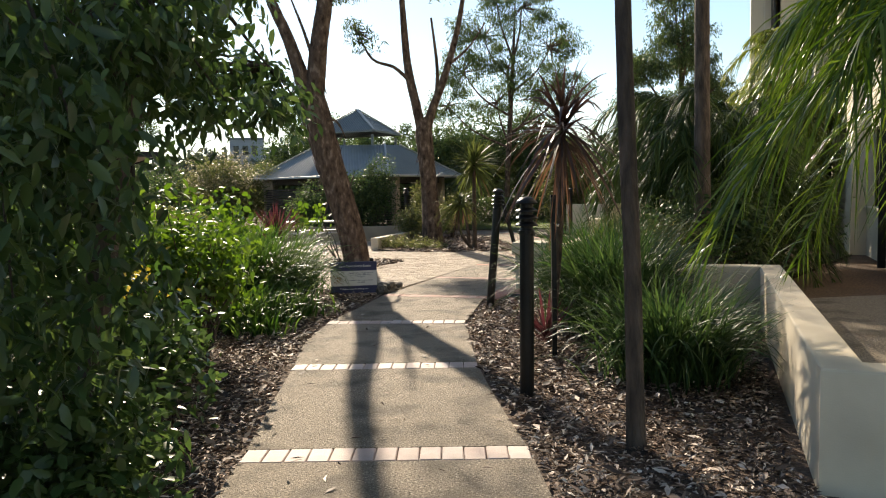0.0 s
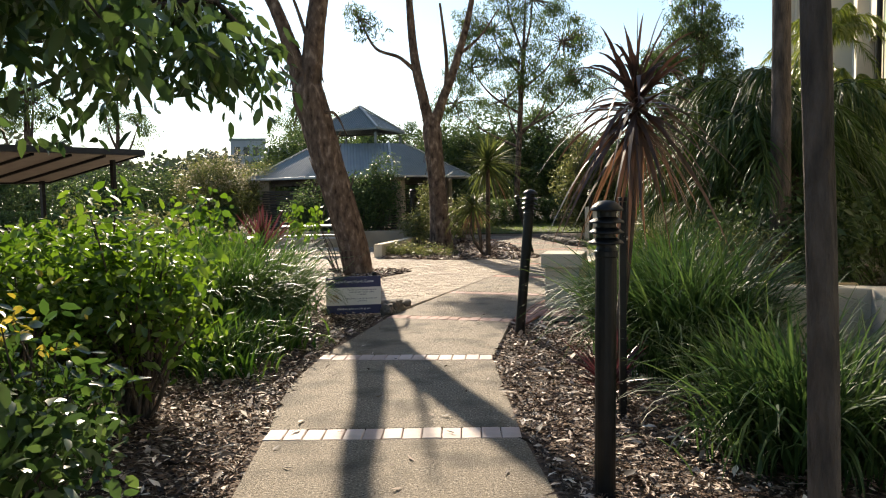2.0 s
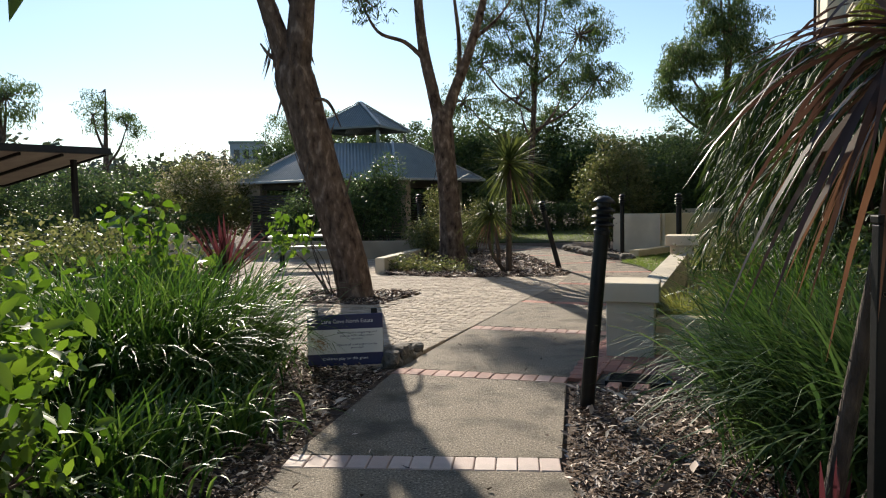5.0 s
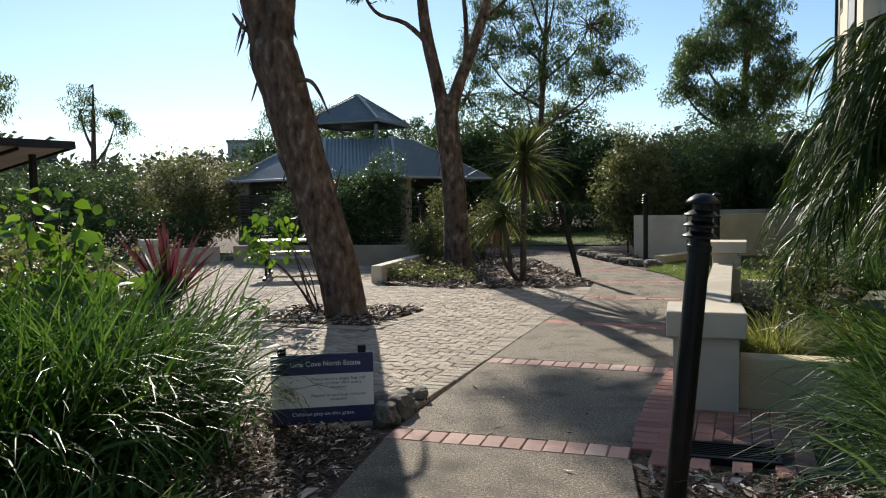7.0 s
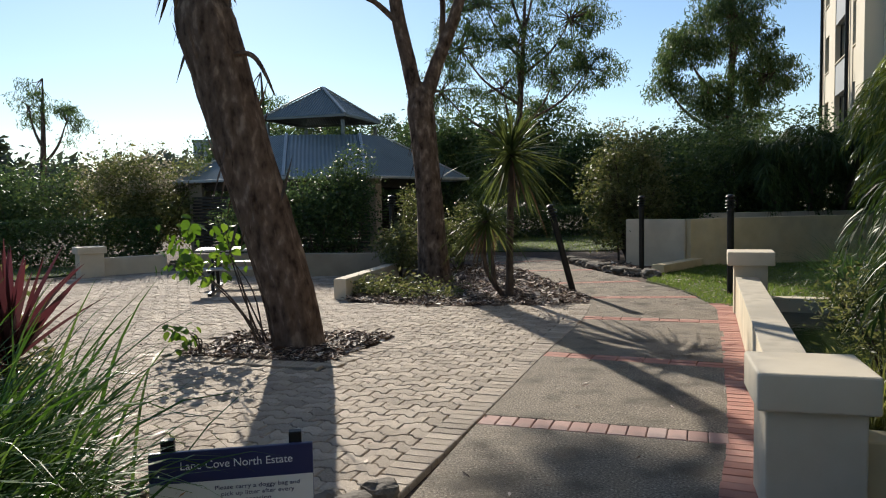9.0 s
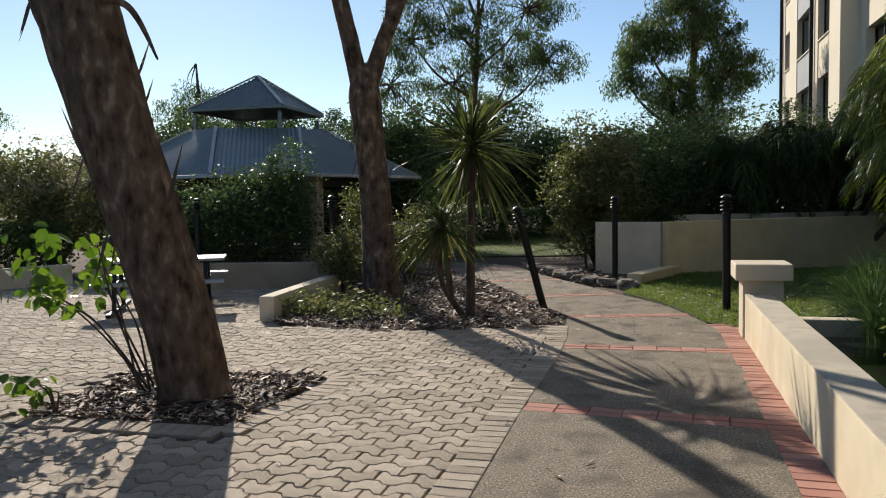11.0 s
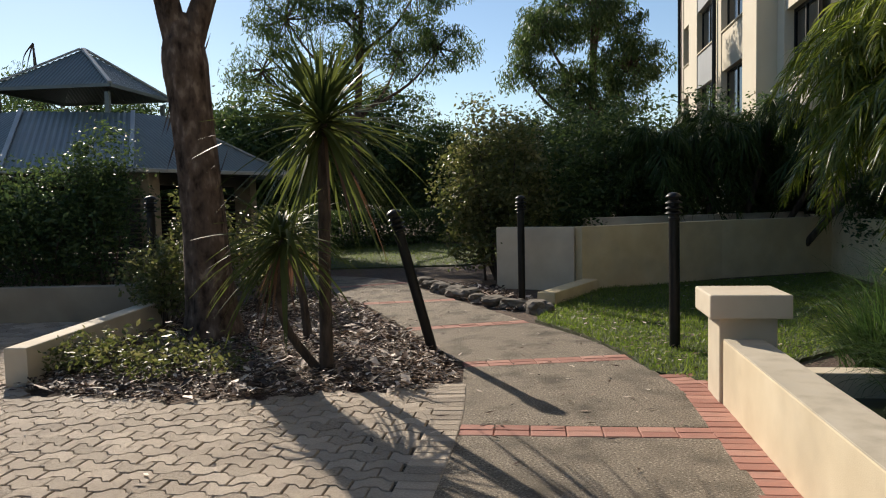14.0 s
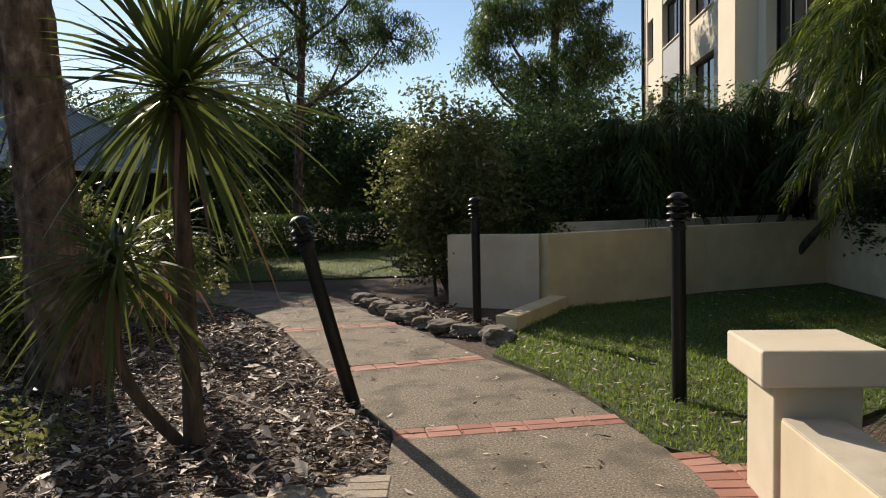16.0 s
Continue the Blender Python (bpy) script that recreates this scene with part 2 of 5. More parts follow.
def np_mesh(name, v, f, material, smooth=False):
    """A mesh from arrays of vertices (n, 3) and of faces (m, 3 or 4)."""
    me = bpy.data.meshes.new(name)
    v, f = np.asarray(v, np.float32).reshape(-1, 3), np.asarray(f, np.int32)
    k = f.shape[1]
    me.vertices.add(len(v))
    me.vertices.foreach_set("co", v.ravel())
    me.loops.add(f.size)
    me.loops.foreach_set("vertex_index", f.ravel())
    me.polygons.add(len(f))
    me.polygons.foreach_set("loop_start", np.arange(0, f.size, k, dtype=np.int32))
    me.update(calc_edges=True)
    if smooth:
        me.shade_smooth()
    me.materials.append(material)
    return me


def np_part(name, vf, material, parent=None, label="", smooth=False):
    ob = new(name, np_mesh(name, vf[0], vf[1], material, smooth))
    ob.parent = parent
    if label:
        ob["label"] = label
    return ob


def joined(*sets):
    v, f, k = [], [], 0
    for a, b in sets:
        v.append(np.asarray(a).reshape(-1, 3))
        f.append(np.asarray(b) + k)
        k += len(v[-1])
    return np.concatenate(v), np.concatenate(f)


def holder(name, at, label, category, group="", kind="", turn=0.0):
    ob = new(name)
    ob.empty_display_size = 0.2
    ob.matrix_basis = pose(at[0], at[1], at[2] if len(at) > 2 else 0.0, 0, 0, turn)
    return tagged(ob, label, category, group, kind)


def box(bm, x0, y0, z0, x1, y1, z1, bevel=0.0, m=None):
    r = bmesh.ops.create_cube(bm, size=1.0)
    s = Matrix.Translation(((x0 + x1) / 2, (y0 + y1) / 2, (z0 + z1) / 2)) @ Matrix.Diagonal((abs(x1 - x0), abs(y1 - y0), abs(z1 - z0), 1))
    bmesh.ops.transform(bm, matrix=(m @ s) if m else s, verts=r["verts"])
    if bevel:
        es = list({e for v in r["verts"] for e in v.link_edges})
        bmesh.ops.bevel(bm, geom=es, offset=bevel, segments=2, profile=0.5, affect='EDGES')
    return bm


def cbox(*a, **k):
    return box(bmesh.new(), *a, **k)


def slab(outline, z0, z1, bevel=0.0):
    """A prism over a plan outline."""
    bm = bmesh.new()
    lo = [bm.verts.new((x, y, z0)) for x, y in outline]
    hi = [bm.verts.new((x, y, z1)) for x, y in outline]
    k = len(outline)
    top = bm.faces.new(hi)
    bm.faces.new(lo[::-1])
    for i in range(k):
        bm.faces.new((lo[i], lo[(i + 1) % k], hi[(i + 1) % k], hi[i]))
    bmesh.ops.recalc_face_normals(bm, faces=bm.faces)
    if bevel:
        bmesh.ops.bevel(bm, geom=list(top.edges), offset=bevel, segments=2, profile=0.5, affect='EDGES')
    return bm


def lathe(profile, segs=20):
    """A turned solid from (radius, height) pairs."""
    bm = bmesh.new()
    rings = []
    for r, z in profile:
        rings.append([bm.verts.new((r * math.cos(2 * math.pi * i / segs), r * math.sin(2 * math.pi * i / segs), z)) for i in range(segs)])
    for a, b in zip(rings, rings[1:]):
        for i in range(segs):
            bm.faces.new((a[i], a[(i + 1) % segs], b[(i + 1) % segs], b[i]))
    bm.faces.new(rings[0][::-1])
    bm.faces.new(rings[-1])
    return bm


def smooth_line(pts, n):
    """Catmull-Rom through points (any number of columns), n steps a span."""
    p = np.asarray(pts, float)
    p = np.vstack([2 * p[0] - p[1], p, 2 * p[-1] - p[-2]])
    out = []
    for i in range(1, len(p) - 2):
        for s in np.linspace(0, 1, n, endpoint=False):
            a, b, c, d = p[i - 1], p[i], p[i + 1], p[i + 2]
            out.append(0.5 * (2 * b + (c - a) * s + (2 * a - 5 * b + 4 * c - d) * s * s + (3 * b - a - 3 * c + d) * s ** 3))
    out.append(p[-2])
    return np.array(out)


def tube(path, segs=10, n=5, rough=0.0, seed=0, ridges=0):
    """A tapered limb: rows of x, y, z, radius; returns arrays of vertices and quads."""
    rng = np.random.default_rng(seed)
    q = smooth_line(path, n)
    c, r = q[:, :3], q[:, 3]
    d = np.gradient(c, axis=0)
    d /= np.linalg.norm(d, axis=1)[:, None] + 1e-9
    a = np.cross(d, (0.31, 0.95, 0.05))
    a /= np.linalg.norm(a, axis=1)[:, None] + 1e-9
    b = np.cross(d, a)
    th = np.arange(segs) * 2 * np.pi / segs
    w = r[:, None] * (1 + rough * rng.uniform(-1, 1, (len(q), segs)))
    if ridges:
        ph = np.cumsum(rng.normal(0, 0.12, len(q)))
        w = w * (1 + 0.045 * np.sin(ridges * th[None] + ph[:, None]) + 0.03 * np.sin((ridges - 3) * th[None] - 1.7 * ph[:, None]))
    v = c[:, None] + w[..., None] * (np.cos(th)[None, :, None] * a[:, None] + np.sin(th)[None, :, None] * b[:, None])
    i, j = np.meshgrid(np.arange(len(q) - 1), np.arange(segs), indexing="ij")
    k = (j + 1) % segs
    f = np.stack([i * segs + j, i * segs + k, (i + 1) * segs + k, (i + 1) * segs + j], -1).reshape(-1, 4)
    return v.reshape(-1, 3), f


def unit(v):
    return v / (np.linalg.norm(v, axis=-1, keepdims=True) + 1e-9)


def leaves(p, size, aspect=0.45, droop=0.3, rng=None, fold=0.25):
    """Folded leaves of two triangles at the points p."""
    n = len(p)
    d = unit(rng.normal(size=(n, 3)) * (1, 1, 0.7) - (0, 0, droop))
    s = unit(np.cross(d, rng.normal(size=(n, 3))))
    u = np.cross(s, d)
    ln = (size * rng.uniform(0.6, 1.3, n))[:, None]
    mid = p + d * ln * 0.45
    v = np.stack([p, mid + s * ln * aspect * 0.5 + u * ln * fold * aspect, p + d * ln, mid - s * ln * aspect * 0.5 + u * ln * fold * aspect], 1)
    b = np.arange(n)[:, None] * 4
    return v.reshape(-1, 3), np.concatenate([b + (0, 1, 2), b + (0, 2, 3)])


def fine_leaves(p, size, aspect=0.5, droop=0.3, rng=None, fold=0.22):
    """Ovate leaves with a folded, curling blade, eight triangles each."""
    n = len(p)
    d = unit(rng.normal(size=(n, 3)) * (1, 1, 0.7) - (0, 0, droop))
    s = unit(np.cross(d, rng.normal(size=(n, 3)) * (0.6, 0.6, 1.0)))
    u = np.cross(s, d)
    u *= np.sign(u[:, 2:3] + 1e-6)
    ln = (size * rng.uniform(0.55, 1.25, n))[:, None]
    curl = rng.uniform(0.05, 0.3, (n, 1))

    def at(t, w):
        return p + d * ln * t + s * ln * aspect * w - u * ln * (curl * t * t - fold * abs(w) * aspect)
    v = np.stack([at(0, 0), at(0.22, 0.38), at(0.6, 0.42), at(1.0, 0), at(0.6, -0.42), at(0.22, -0.38), at(0.25, 0), at(0.62, 0)], 1)
    b = np.arange(n)[:, None] * 8
    tri = ((0, 1, 6), (1, 2, 7), (1, 7, 6), (2, 3, 7), (3, 4, 7), (4, 5, 6), (4, 6, 7), (5, 0, 6))
    return v.reshape(-1, 3), np.concatenate([b + np.array(t) for t in tri])


def clumped(centre, radii, clumps, per, spread, rng, shell=0.55, low=-1.0):
    """Points in clumps through an uneven ellipsoid; also gives the clump centres."""
    d = unit(rng.normal(size=(clumps, 3)))
    d[:, 2] = np.maximum(d[:, 2], low)
    c = np.asarray(centre) + d * np.asarray(radii) * rng.uniform(shell, 1.05, (clumps, 1))
    k = rng.integers(0, clumps, clumps * per)
    sz = rng.uniform(0.6, 1.4, clumps)
    return c[k] + np.clip(rng.normal(size=(len(k), 3)), -1.45, 1.45) * spread * sz[k][:, None] * (1, 1, 0.75), c


def blades(p, d, ln, w, droop, segs=4, rng=None, taper=0.6, twist=0.25):
    """Strap blades: from p along d, bending down."""
    n = len(p)
    s = np.linspace(0, 1, segs + 1)
    side = unit(np.cross(d, (0, 0, 1.0)) + rng.normal(size=(n, 3)) * twist)
    ln, w, droop = (np.broadcast_to(np.asarray(a, float), n) for a in (ln, w, droop))
    c = p[:, None] + d[:, None] * (ln[:, None] * s)[..., None]
    c[..., 2] -= ln[:, None] * droop[:, None] * s ** 2.2
    wid = w[:, None] * (np.minimum(1, 0.45 + 3 * s) * (1 - s ** (1.0 / (1.0 - taper + 0.15)) * 0.96))
    v = np.stack([c - side[:, None] * wid[..., None] * 0.5, c + side[:, None] * wid[..., None] * 0.5], 2)
    b = (np.arange(n) * 2 * (segs + 1))[:, None] + np.arange(segs) * 2
    f = np.stack([b, b + 1, b + 3, b + 2], -1).reshape(-1, 4)
    return v.reshape(-1, 3), f


def arcs(p, az, el, bend, ln, w, segs, rng):
    """Arching grass blades: each leaves the ground at elevation el and curls over by bend degrees towards its tip."""
    n = len(p)
    s = (np.arange(segs) + 0.5) / segs
    e = np.radians(el[:, None] - bend[:, None] * s ** 1.5)
    h = np.stack([np.cos(az)[:, None] * np.cos(e), np.sin(az)[:, None] * np.cos(e), np.sin(e)], -1) * (ln[:, None, None] / segs)
    c = np.concatenate([p[:, None], p[:, None] + np.cumsum(h, 1)], 1)
    tw = az[:, None] + np.pi / 2 + rng.normal(0, 0.5, (n, 1)) + np.linspace(0, 0.6, segs + 1)
    side = np.stack([np.cos(tw), np.sin(tw), np.broadcast_to(rng.normal(0, 0.2, (n, 1)), tw.shape)], -1)
    t = np.linspace(0, 1, segs + 1)
    wid = (w[:, None] * np.minimum(1, 0.5 + 2 * t) * (1 - t ** 2.5 * 0.95))[..., None] * 0.5
    v = np.stack([c - side * wid, c + side * wid], 2)
    b = (np.arange(n) * 2 * (segs + 1))[:, None] + np.arange(segs) * 2
    return v.reshape(-1, 3), np.stack([b, b + 1, b + 3, b + 2], -1).reshape(-1, 4)


def rays(n, lo, hi, rng):
    """Random directions between two elevations in degrees."""
    az = rng.uniform(0, 2 * np.pi, n)
    el = np.radians(rng.uniform(lo, hi, n))
    return np.stack([np.cos(az) * np.cos(el), np.sin(az) * np.cos(el), np.sin(el)], 1)


def inside(p, outline):
    x, y = p[:, 0], p[:, 1]
    hit = np.zeros(len(p), bool)
    k = len(outline)
    for i in range(k):
        (x0, y0), (x1, y1) = outline[i], outline[(i + 1) % k]
        c = ((y0 > y) != (y1 > y)) & (x < (x1 - x0) * (y - y0) / (y1 - y0 + 1e-12) + x0)
        hit ^= c
    return hit


def scatter(outline, n, rng):
    o = np.asarray(outline)
    p = rng.uniform(o.min(0), o.max(0), (n, 2))
    return p[inside(p, outline)]


# ---- ground, path and plaza outlines (metres, plan) ----
STRIPS = [((-1.10, 2.06), (0.62, 2.02)), ((-1.18, 4.29), (0.48, 4.27)), ((-1.33, 6.53), (0.28, 6.50)), ((-1.36, 8.82), (0.24, 8.67)), ((-0.88, 11.12), (0.58, 10.66)),
          ((-0.12, 13.30), (1.40, 12.73)), ((0.68, 15.45), (2.18, 14.75)), ((1.52, 17.60), (3.05, 17.06)), ((2.04, 19.47), (3.58, 19.28)),
          ((1.90, 21.47), (3.36, 21.52)), ((1.68, 23.82), (3.03, 23.75)), ((1.25, 26.0), (2.75, 26.3))]
LEFT_EDGE = [(-1.0, -6.0)] + [s[0] for s in STRIPS]
RIGHT_EDGE = [(0.75, -6.0)] + [s[1] for s in STRIPS]
PLAZA = [(-1.05, 11.25), (-0.95, 11.35), (-0.12, 13.35), (0.66, 15.45), (1.5, 17.62), (1.9, 18.95), (1.43, 18.74), (0.88, 18.8), (0.28, 18.85), (-0.44, 18.95), (-0.66, 19.06), (-1.6, 19.55),
         (-1.9, 20.0), (-1.1, 23.0), (-2.0, 23.7), (-6.2, 25.7), (-7.7, 24.5), (-8.2, 22.5), (-6.5, 19.0), (-4.4, 15.5), (-3.2, 13.2), (-1.9, 12.0)]
TREE_BED = [(-2.95, 15.75), (-2.6, 17.05), (-0.87, 16.65), (-1.4, 15.25)]
LAWN = [(3.62, 19.3), (3.5, 18.75), (3.75, 18.2), (4.4, 18.5), (6.2, 19.2), (8.2, 20.0), (10.2, 24.6), (5.3, 24.1), (4.1, 22.6), (3.5, 21.6), (3.66, 20.4)]
FAR_LAWN = [(1.2, 29.9), (4.6, 29.3), (9.0, 33.0), (5.5, 37.5), (-2.0, 37.0), (-1.0, 31.5)]
SIDE_LAWN = [(-8.3, 25.2), (-8.5, 27.2), (-17.0, 27.0), (-17.0, 23.6), (-9.2, 23.8)]

bm = bmesh.new()
bmesh.ops.create_grid(bm, x_segments=2, y_segments=2, size=2500)
tagged(part("ground", bm, M_SOIL), "brown bark mulch soil sheet of the garden beds", "ground", kind="structure").location = (0, 0, -0.035)

path_ob = holder("path", (0, 0, 0), "grey-brown concrete garden path with brick cross strips", "path", kind="structure")
BW = [0.112] * 12
for i in range(len(LEFT_EDGE) - 1):
    a, b, c, d = (Vector(q) for q in (LEFT_EDGE[i], RIGHT_EDGE[i], RIGHT_EDGE[i + 1], LEFT_EDGE[i + 1]))
    up = ((d - a).normalized() + (c - b).normalized()) * 0.5
    lo, hi = (BW[i - 1] if i else 0.0), BW[i]
    a, b, c, d = a + up * lo, b + up * lo, c - up * hi, d - up * hi
    bend = []
    for s in (0.25, 0.5, 0.75):
        q = b.lerp(c, s)
        side = (b - a).normalized()
        # right edge bows gently through its neighbours
        p0, p3 = Vector(RIGHT_EDGE[max(0, i - 1)]), Vector(RIGHT_EDGE[min(len(RIGHT_EDGE) - 1, i + 2)])
        chord = (p3 - p0).normalized()
        off = (b.lerp(c, 0.5) - p0.lerp(p3, 0.5)).dot(side) * 0.25 * (1 - abs(2 * s - 1) ** 2)
        bend.append(q + side * (off if i not in (3, 4) else 0.0))
    bend2 = []
    for s in (0.75, 0.5, 0.25):
        q = a.lerp(d, s)
        p0, p3 = Vector(LEFT_EDGE[max(0, i - 1)]), Vector(LEFT_EDGE[min(len(LEFT_EDGE) - 1, i + 2)])
        off = (a.lerp(d, 0.5) - p0.lerp(p3, 0.5)).dot((b - a).normalized()) * 0.25 * (1 - abs(2 * s - 1) ** 2)
        bend2.append(q + (b - a).normalized() * (off if i < 4 else 0.0))
    part("concrete_slab", slab([tuple(q) for q in (a, b, *bend, c, d, *bend2)], -0.1, random.uniform(-0.002, 0.002), 0.006), M_CONC, path_ob)
part("far_path_slab", slab([(1.25, 26.1), (2.75, 26.4), (2.4, 27.3), (1.0, 28.7), (-2.5, 30.0), (-6.0, 30.5), (-6.0, 29.2), (-2.5, 28.6), (0.4, 27.4)], -0.1, 0.0, 0.006), M_CONC, path_ob)

LAWNS = []
for outline, nm, lab in ((LAWN, "lawn", "green mown lawn beside the path, dry leaves on it"), (FAR_LAWN, "lawn", "sunlit mown lawn beyond the path"), (SIDE_LAWN, "lawn", "sunlit mown lawn before the clipped hedge")):
    LAWNS.append(tagged(part(nm, slab(outline, -0.05, 0.0), M_LAWN), lab, "lawn", kind="structure"))
tagged(part("plaza_bed", slab(PLAZA, -0.08, -0.022), M_JOINT), "dark sandy joint bed under the pavers", "paving", kind="structure")
tagged(part("tree_bed", slab(TREE_BED, -0.06, 0.004), M_SOIL), "soil square around the tree in the paving", "planting bed", kind="structure")


# ---- rendered walls ----
def wall_run(name, pts, height, thick, material, label, base=-0.05, bevel=0.012):
    """A wall with thickness along plan points; pts run along its centre line."""
    p = [Vector(q) for q in pts]
    left, right = [], []
    for i, q in enumerate(p):
        d0 = (q - p[i - 1]).normalized() if i else (p[1] - q).normalized()
        d1 = (p[i + 1] - q).normalized() if i < len(p) - 1 else d0
        d = (d0 + d1).normalized()
        nrm = Vector((-d.y, d.x)) * (thick / 2 / max(0.4, d.dot(d0)))
        left.append(tuple(q + nrm))
        right.append(tuple(q - nrm))
    return tagged(part(name, slab(left + right[::-1], base, height, bevel), material), label, "wall", kind="structure")


def pillar(at, turn, w, h, cap_w, cap_h, label):
    ob = holder("pillar", (at[0], at[1], 0), label, "pillar", "capped pond wall pillars", turn=turn)
    part("shaft", cbox(-w / 2, -w / 2, -0.05, w / 2, w / 2, h - cap_h, 0.01), M_RENDER_PALE, ob)
    part("cap", cbox(-cap_w / 2, -cap_w / 2, h - cap_h - 0.002, cap_w / 2, cap_w / 2, h, 0.012), M_RENDER_PALE, ob, "projecting square cap")
    return ob


pillar((1.375, 11.725), -17, 0.44, 0.70, 0.53, 0.18, "cream rendered pillar with square cap beside the brick path")
pillar((3.73, 17.78), -21, 0.40, 0.79, 0.56, 0.17, "cream rendered pillar with square cap at lawn edge")
wall_run("pond_wall", [(1.49, 11.96), (3.60, 17.58)], 0.465, 0.26, M_CREAM, "low cream rendered wall along the brick edging")
wall_run("wall_coping", [(1.495, 11.98), (3.595, 17.56)], 0.475, 0.27, M_COPING, "weathered beige top of the low wall", base=0.467, bevel=0.003)
wall_run("pond_wall_front", [(1.6, 11.66), (4.6, 10.6)], 0.36, 0.2, M_RENDER, "low beige rendered wall in front of the pond")
wall_run("pond_wall_back", [(3.93, 17.7), (5.0, 17.3)], 0.2, 0.2, M_RENDER_PALE, "low rendered wall behind the pond")
tagged(part("pond", slab([(1.6, 11.9), (4.5, 10.8), (8.6, 15.95), (3.8, 17.7)], -0.06, 0.02), M_WATER), "dark still pond water behind the wall", "water", kind="structure")
# separate paler render imitates the shaded tone of this wall end
wall_run("garden_wall_end", [(4.15, 25.15), (5.19, 24.33)], 0.995, 0.2, M_RENDER_PALE, "end of the garden wall, paler render for its shaded tone")
wall_run("garden_wall", [(5.2, 24.25), (8.2, 25.0), (10.8, 25.2), (9.15, 20.9), (8.5, 19.2)], 1.0, 0.2, M_RENDER, "cream rendered garden wall behind the lawn")
wall_run("garden_wall_upper", [(6.2, 26.3), (8.6, 26.2), (11.0, 26.4)], 1.07, 0.2, M_RENDER_PALE, "upper beige retaining wall behind the garden wall")
wall_run("kerb_wall", [(4.08, 22.75), (5.35, 24.1)], 0.17, 0.26, M_RENDER, "low rendered kerb wall at lawn corner")
wall_run("bed_wall", [(-1.80, 19.98), (-1.02, 22.9)], 0.31, 0.2, M_RENDER_PALE, "low beige rendered wall edging the planting bed")
wall_run("planter_wall", [(-0.9, 23.35), (-2.6, 23.75), (-5.6, 24.4)], 0.46, 0.2, M_RENDER_BROWN, "rendered planter wall before the pavilion screens")
wall_run("planter_wall_side", [(-6.35, 25.55), (-7.6, 24.65)], 0.38, 0.2, M_RENDER_PALE, "low rendered wall at the plaza corner")
ob = holder("pillar", (-7.62, 24.55, 0), "short rendered pillar ending the low plaza wall", "pillar", turn=35)
part("shaft", cbox(-0.24, -0.24, -0.05, 0.24, 0.24, 0.5, 0.01), M_RENDER_PALE, ob)
part("cap", cbox(-0.29, -0.29, 0.498, 0.29, 0.29, 0.64, 0.012), M_RENDER_PALE, ob)
wall_run("side_wall", [(6.0, 2.05), (1.97, 3.72), (3.65, 8.45), (2.28, 8.95)], 0.60, 0.22, M_RENDER_PALE, "pale rendered retaining wall of the side walk")
tagged(part("side_walk", slab([(2.0, 3.8), (6.0, 2.3), (8.6, 9.0), (3.7, 8.3)], -0.05, 0.24), M_CONC), "grey concrete walk behind the retaining wall", "pavement", kind="structure")


# ---- black path lights ----
def path_light(at, top, label, height=1.5):
    """A black pole with a louvred head: pole, three louvre rings, cap."""
    ob = holder("path_light", at, label, "path light", "black path lights")
    d = Vector((top[0] - at[0], top[1] - at[1], height))
    ob.rotation_mode = 'QUATERNION'
    ob.matrix_basis = Matrix.Translation((at[0], at[1], -0.03)) @ Vector((0, 0, 1)).rotation_difference(d).to_matrix().to_4x4()
    h = d.length + 0.03
    part("pole", lathe([(0.052, -0.1), (0.052, h - 0.24), (0.047, h - 0.225), (0.047, h - 0.05)], 20), M_BLACK, ob)
    part("collar", lathe([(0.053, h - 0.275), (0.057, h - 0.27), (0.057, h - 0.245), (0.048, h - 0.238)], 20), M_BLACK, ob)
    for k in range(3):
        z = h - 0.205 + k * 0.05
        part("louvre_ring", lathe([(0.048, z + 0.02), (0.082, z - 0.004), (0.085, z), (0.08, z + 0.006), (0.048, z + 0.026)], 24), M_BLACK, ob, smooth=True)
    part("cap", lathe([(0.078, h - 0.05), (0.08, h - 0.044), (0.066, h - 0.026), (0.04, h - 0.006), (0.01, h)], 24), M_BLACK, ob, smooth=True)
    return ob


path_light((0.60, 5.52), (0.61, 5.50), "black steel path light standing in mulch beside grasses", 1.45)
path_light((0.60, 9.86), (0.73, 9.83), "black steel path light tilting slightly by brick edging", 1.52)
path_light((1.93, 20.28), (1.57, 20.32), "black steel path light leaning over the concrete path", 1.41)
path_light((4.19, 19.52), (4.18, 19.52), "black steel path light standing upright in the lawn", 1.52)
path_light((3.95, 23.40), (3.95, 23.40), "black steel path light beside the white wall end", 1.52)
path_light((-1.09, 23.15), (-1.09, 23.15), "black steel path light behind the planter wall shrubs", 1.62)
path_light((-3.62, 24.4), (-3.62, 24.4), "black steel path light beside the pavilion screen", 1.62)
path_light((-4.6, 26.6), (-4.6, 26.6), "black steel path light under the pavilion eave", 1.6)


# ---- estate sign ----
def text_part(name, body, size, at, material, parent, wide=None):
    cu = bpy.data.curves.new(name, 'FONT')
    cu.body, cu.size, cu.extrude, cu.align_x, cu.align_y = body, size, 0.0008, 'CENTER', 'CENTER'
    tmp = bpy.data.objects.new(name, cu)
    me = bpy.data.meshes.new_from_object(tmp)
    bpy.data.objects.remove(tmp)
    me.materials.clear()
    me.materials.append(material)
    ob = new(name, me)
    ob.parent = parent
    ob.matrix_basis = pose(at[0], at[1], at[2], 90, 0, 0)
    if wide:
        ob.scale.x = wide / max(1e-3, ob.dimensions.x)
    return ob


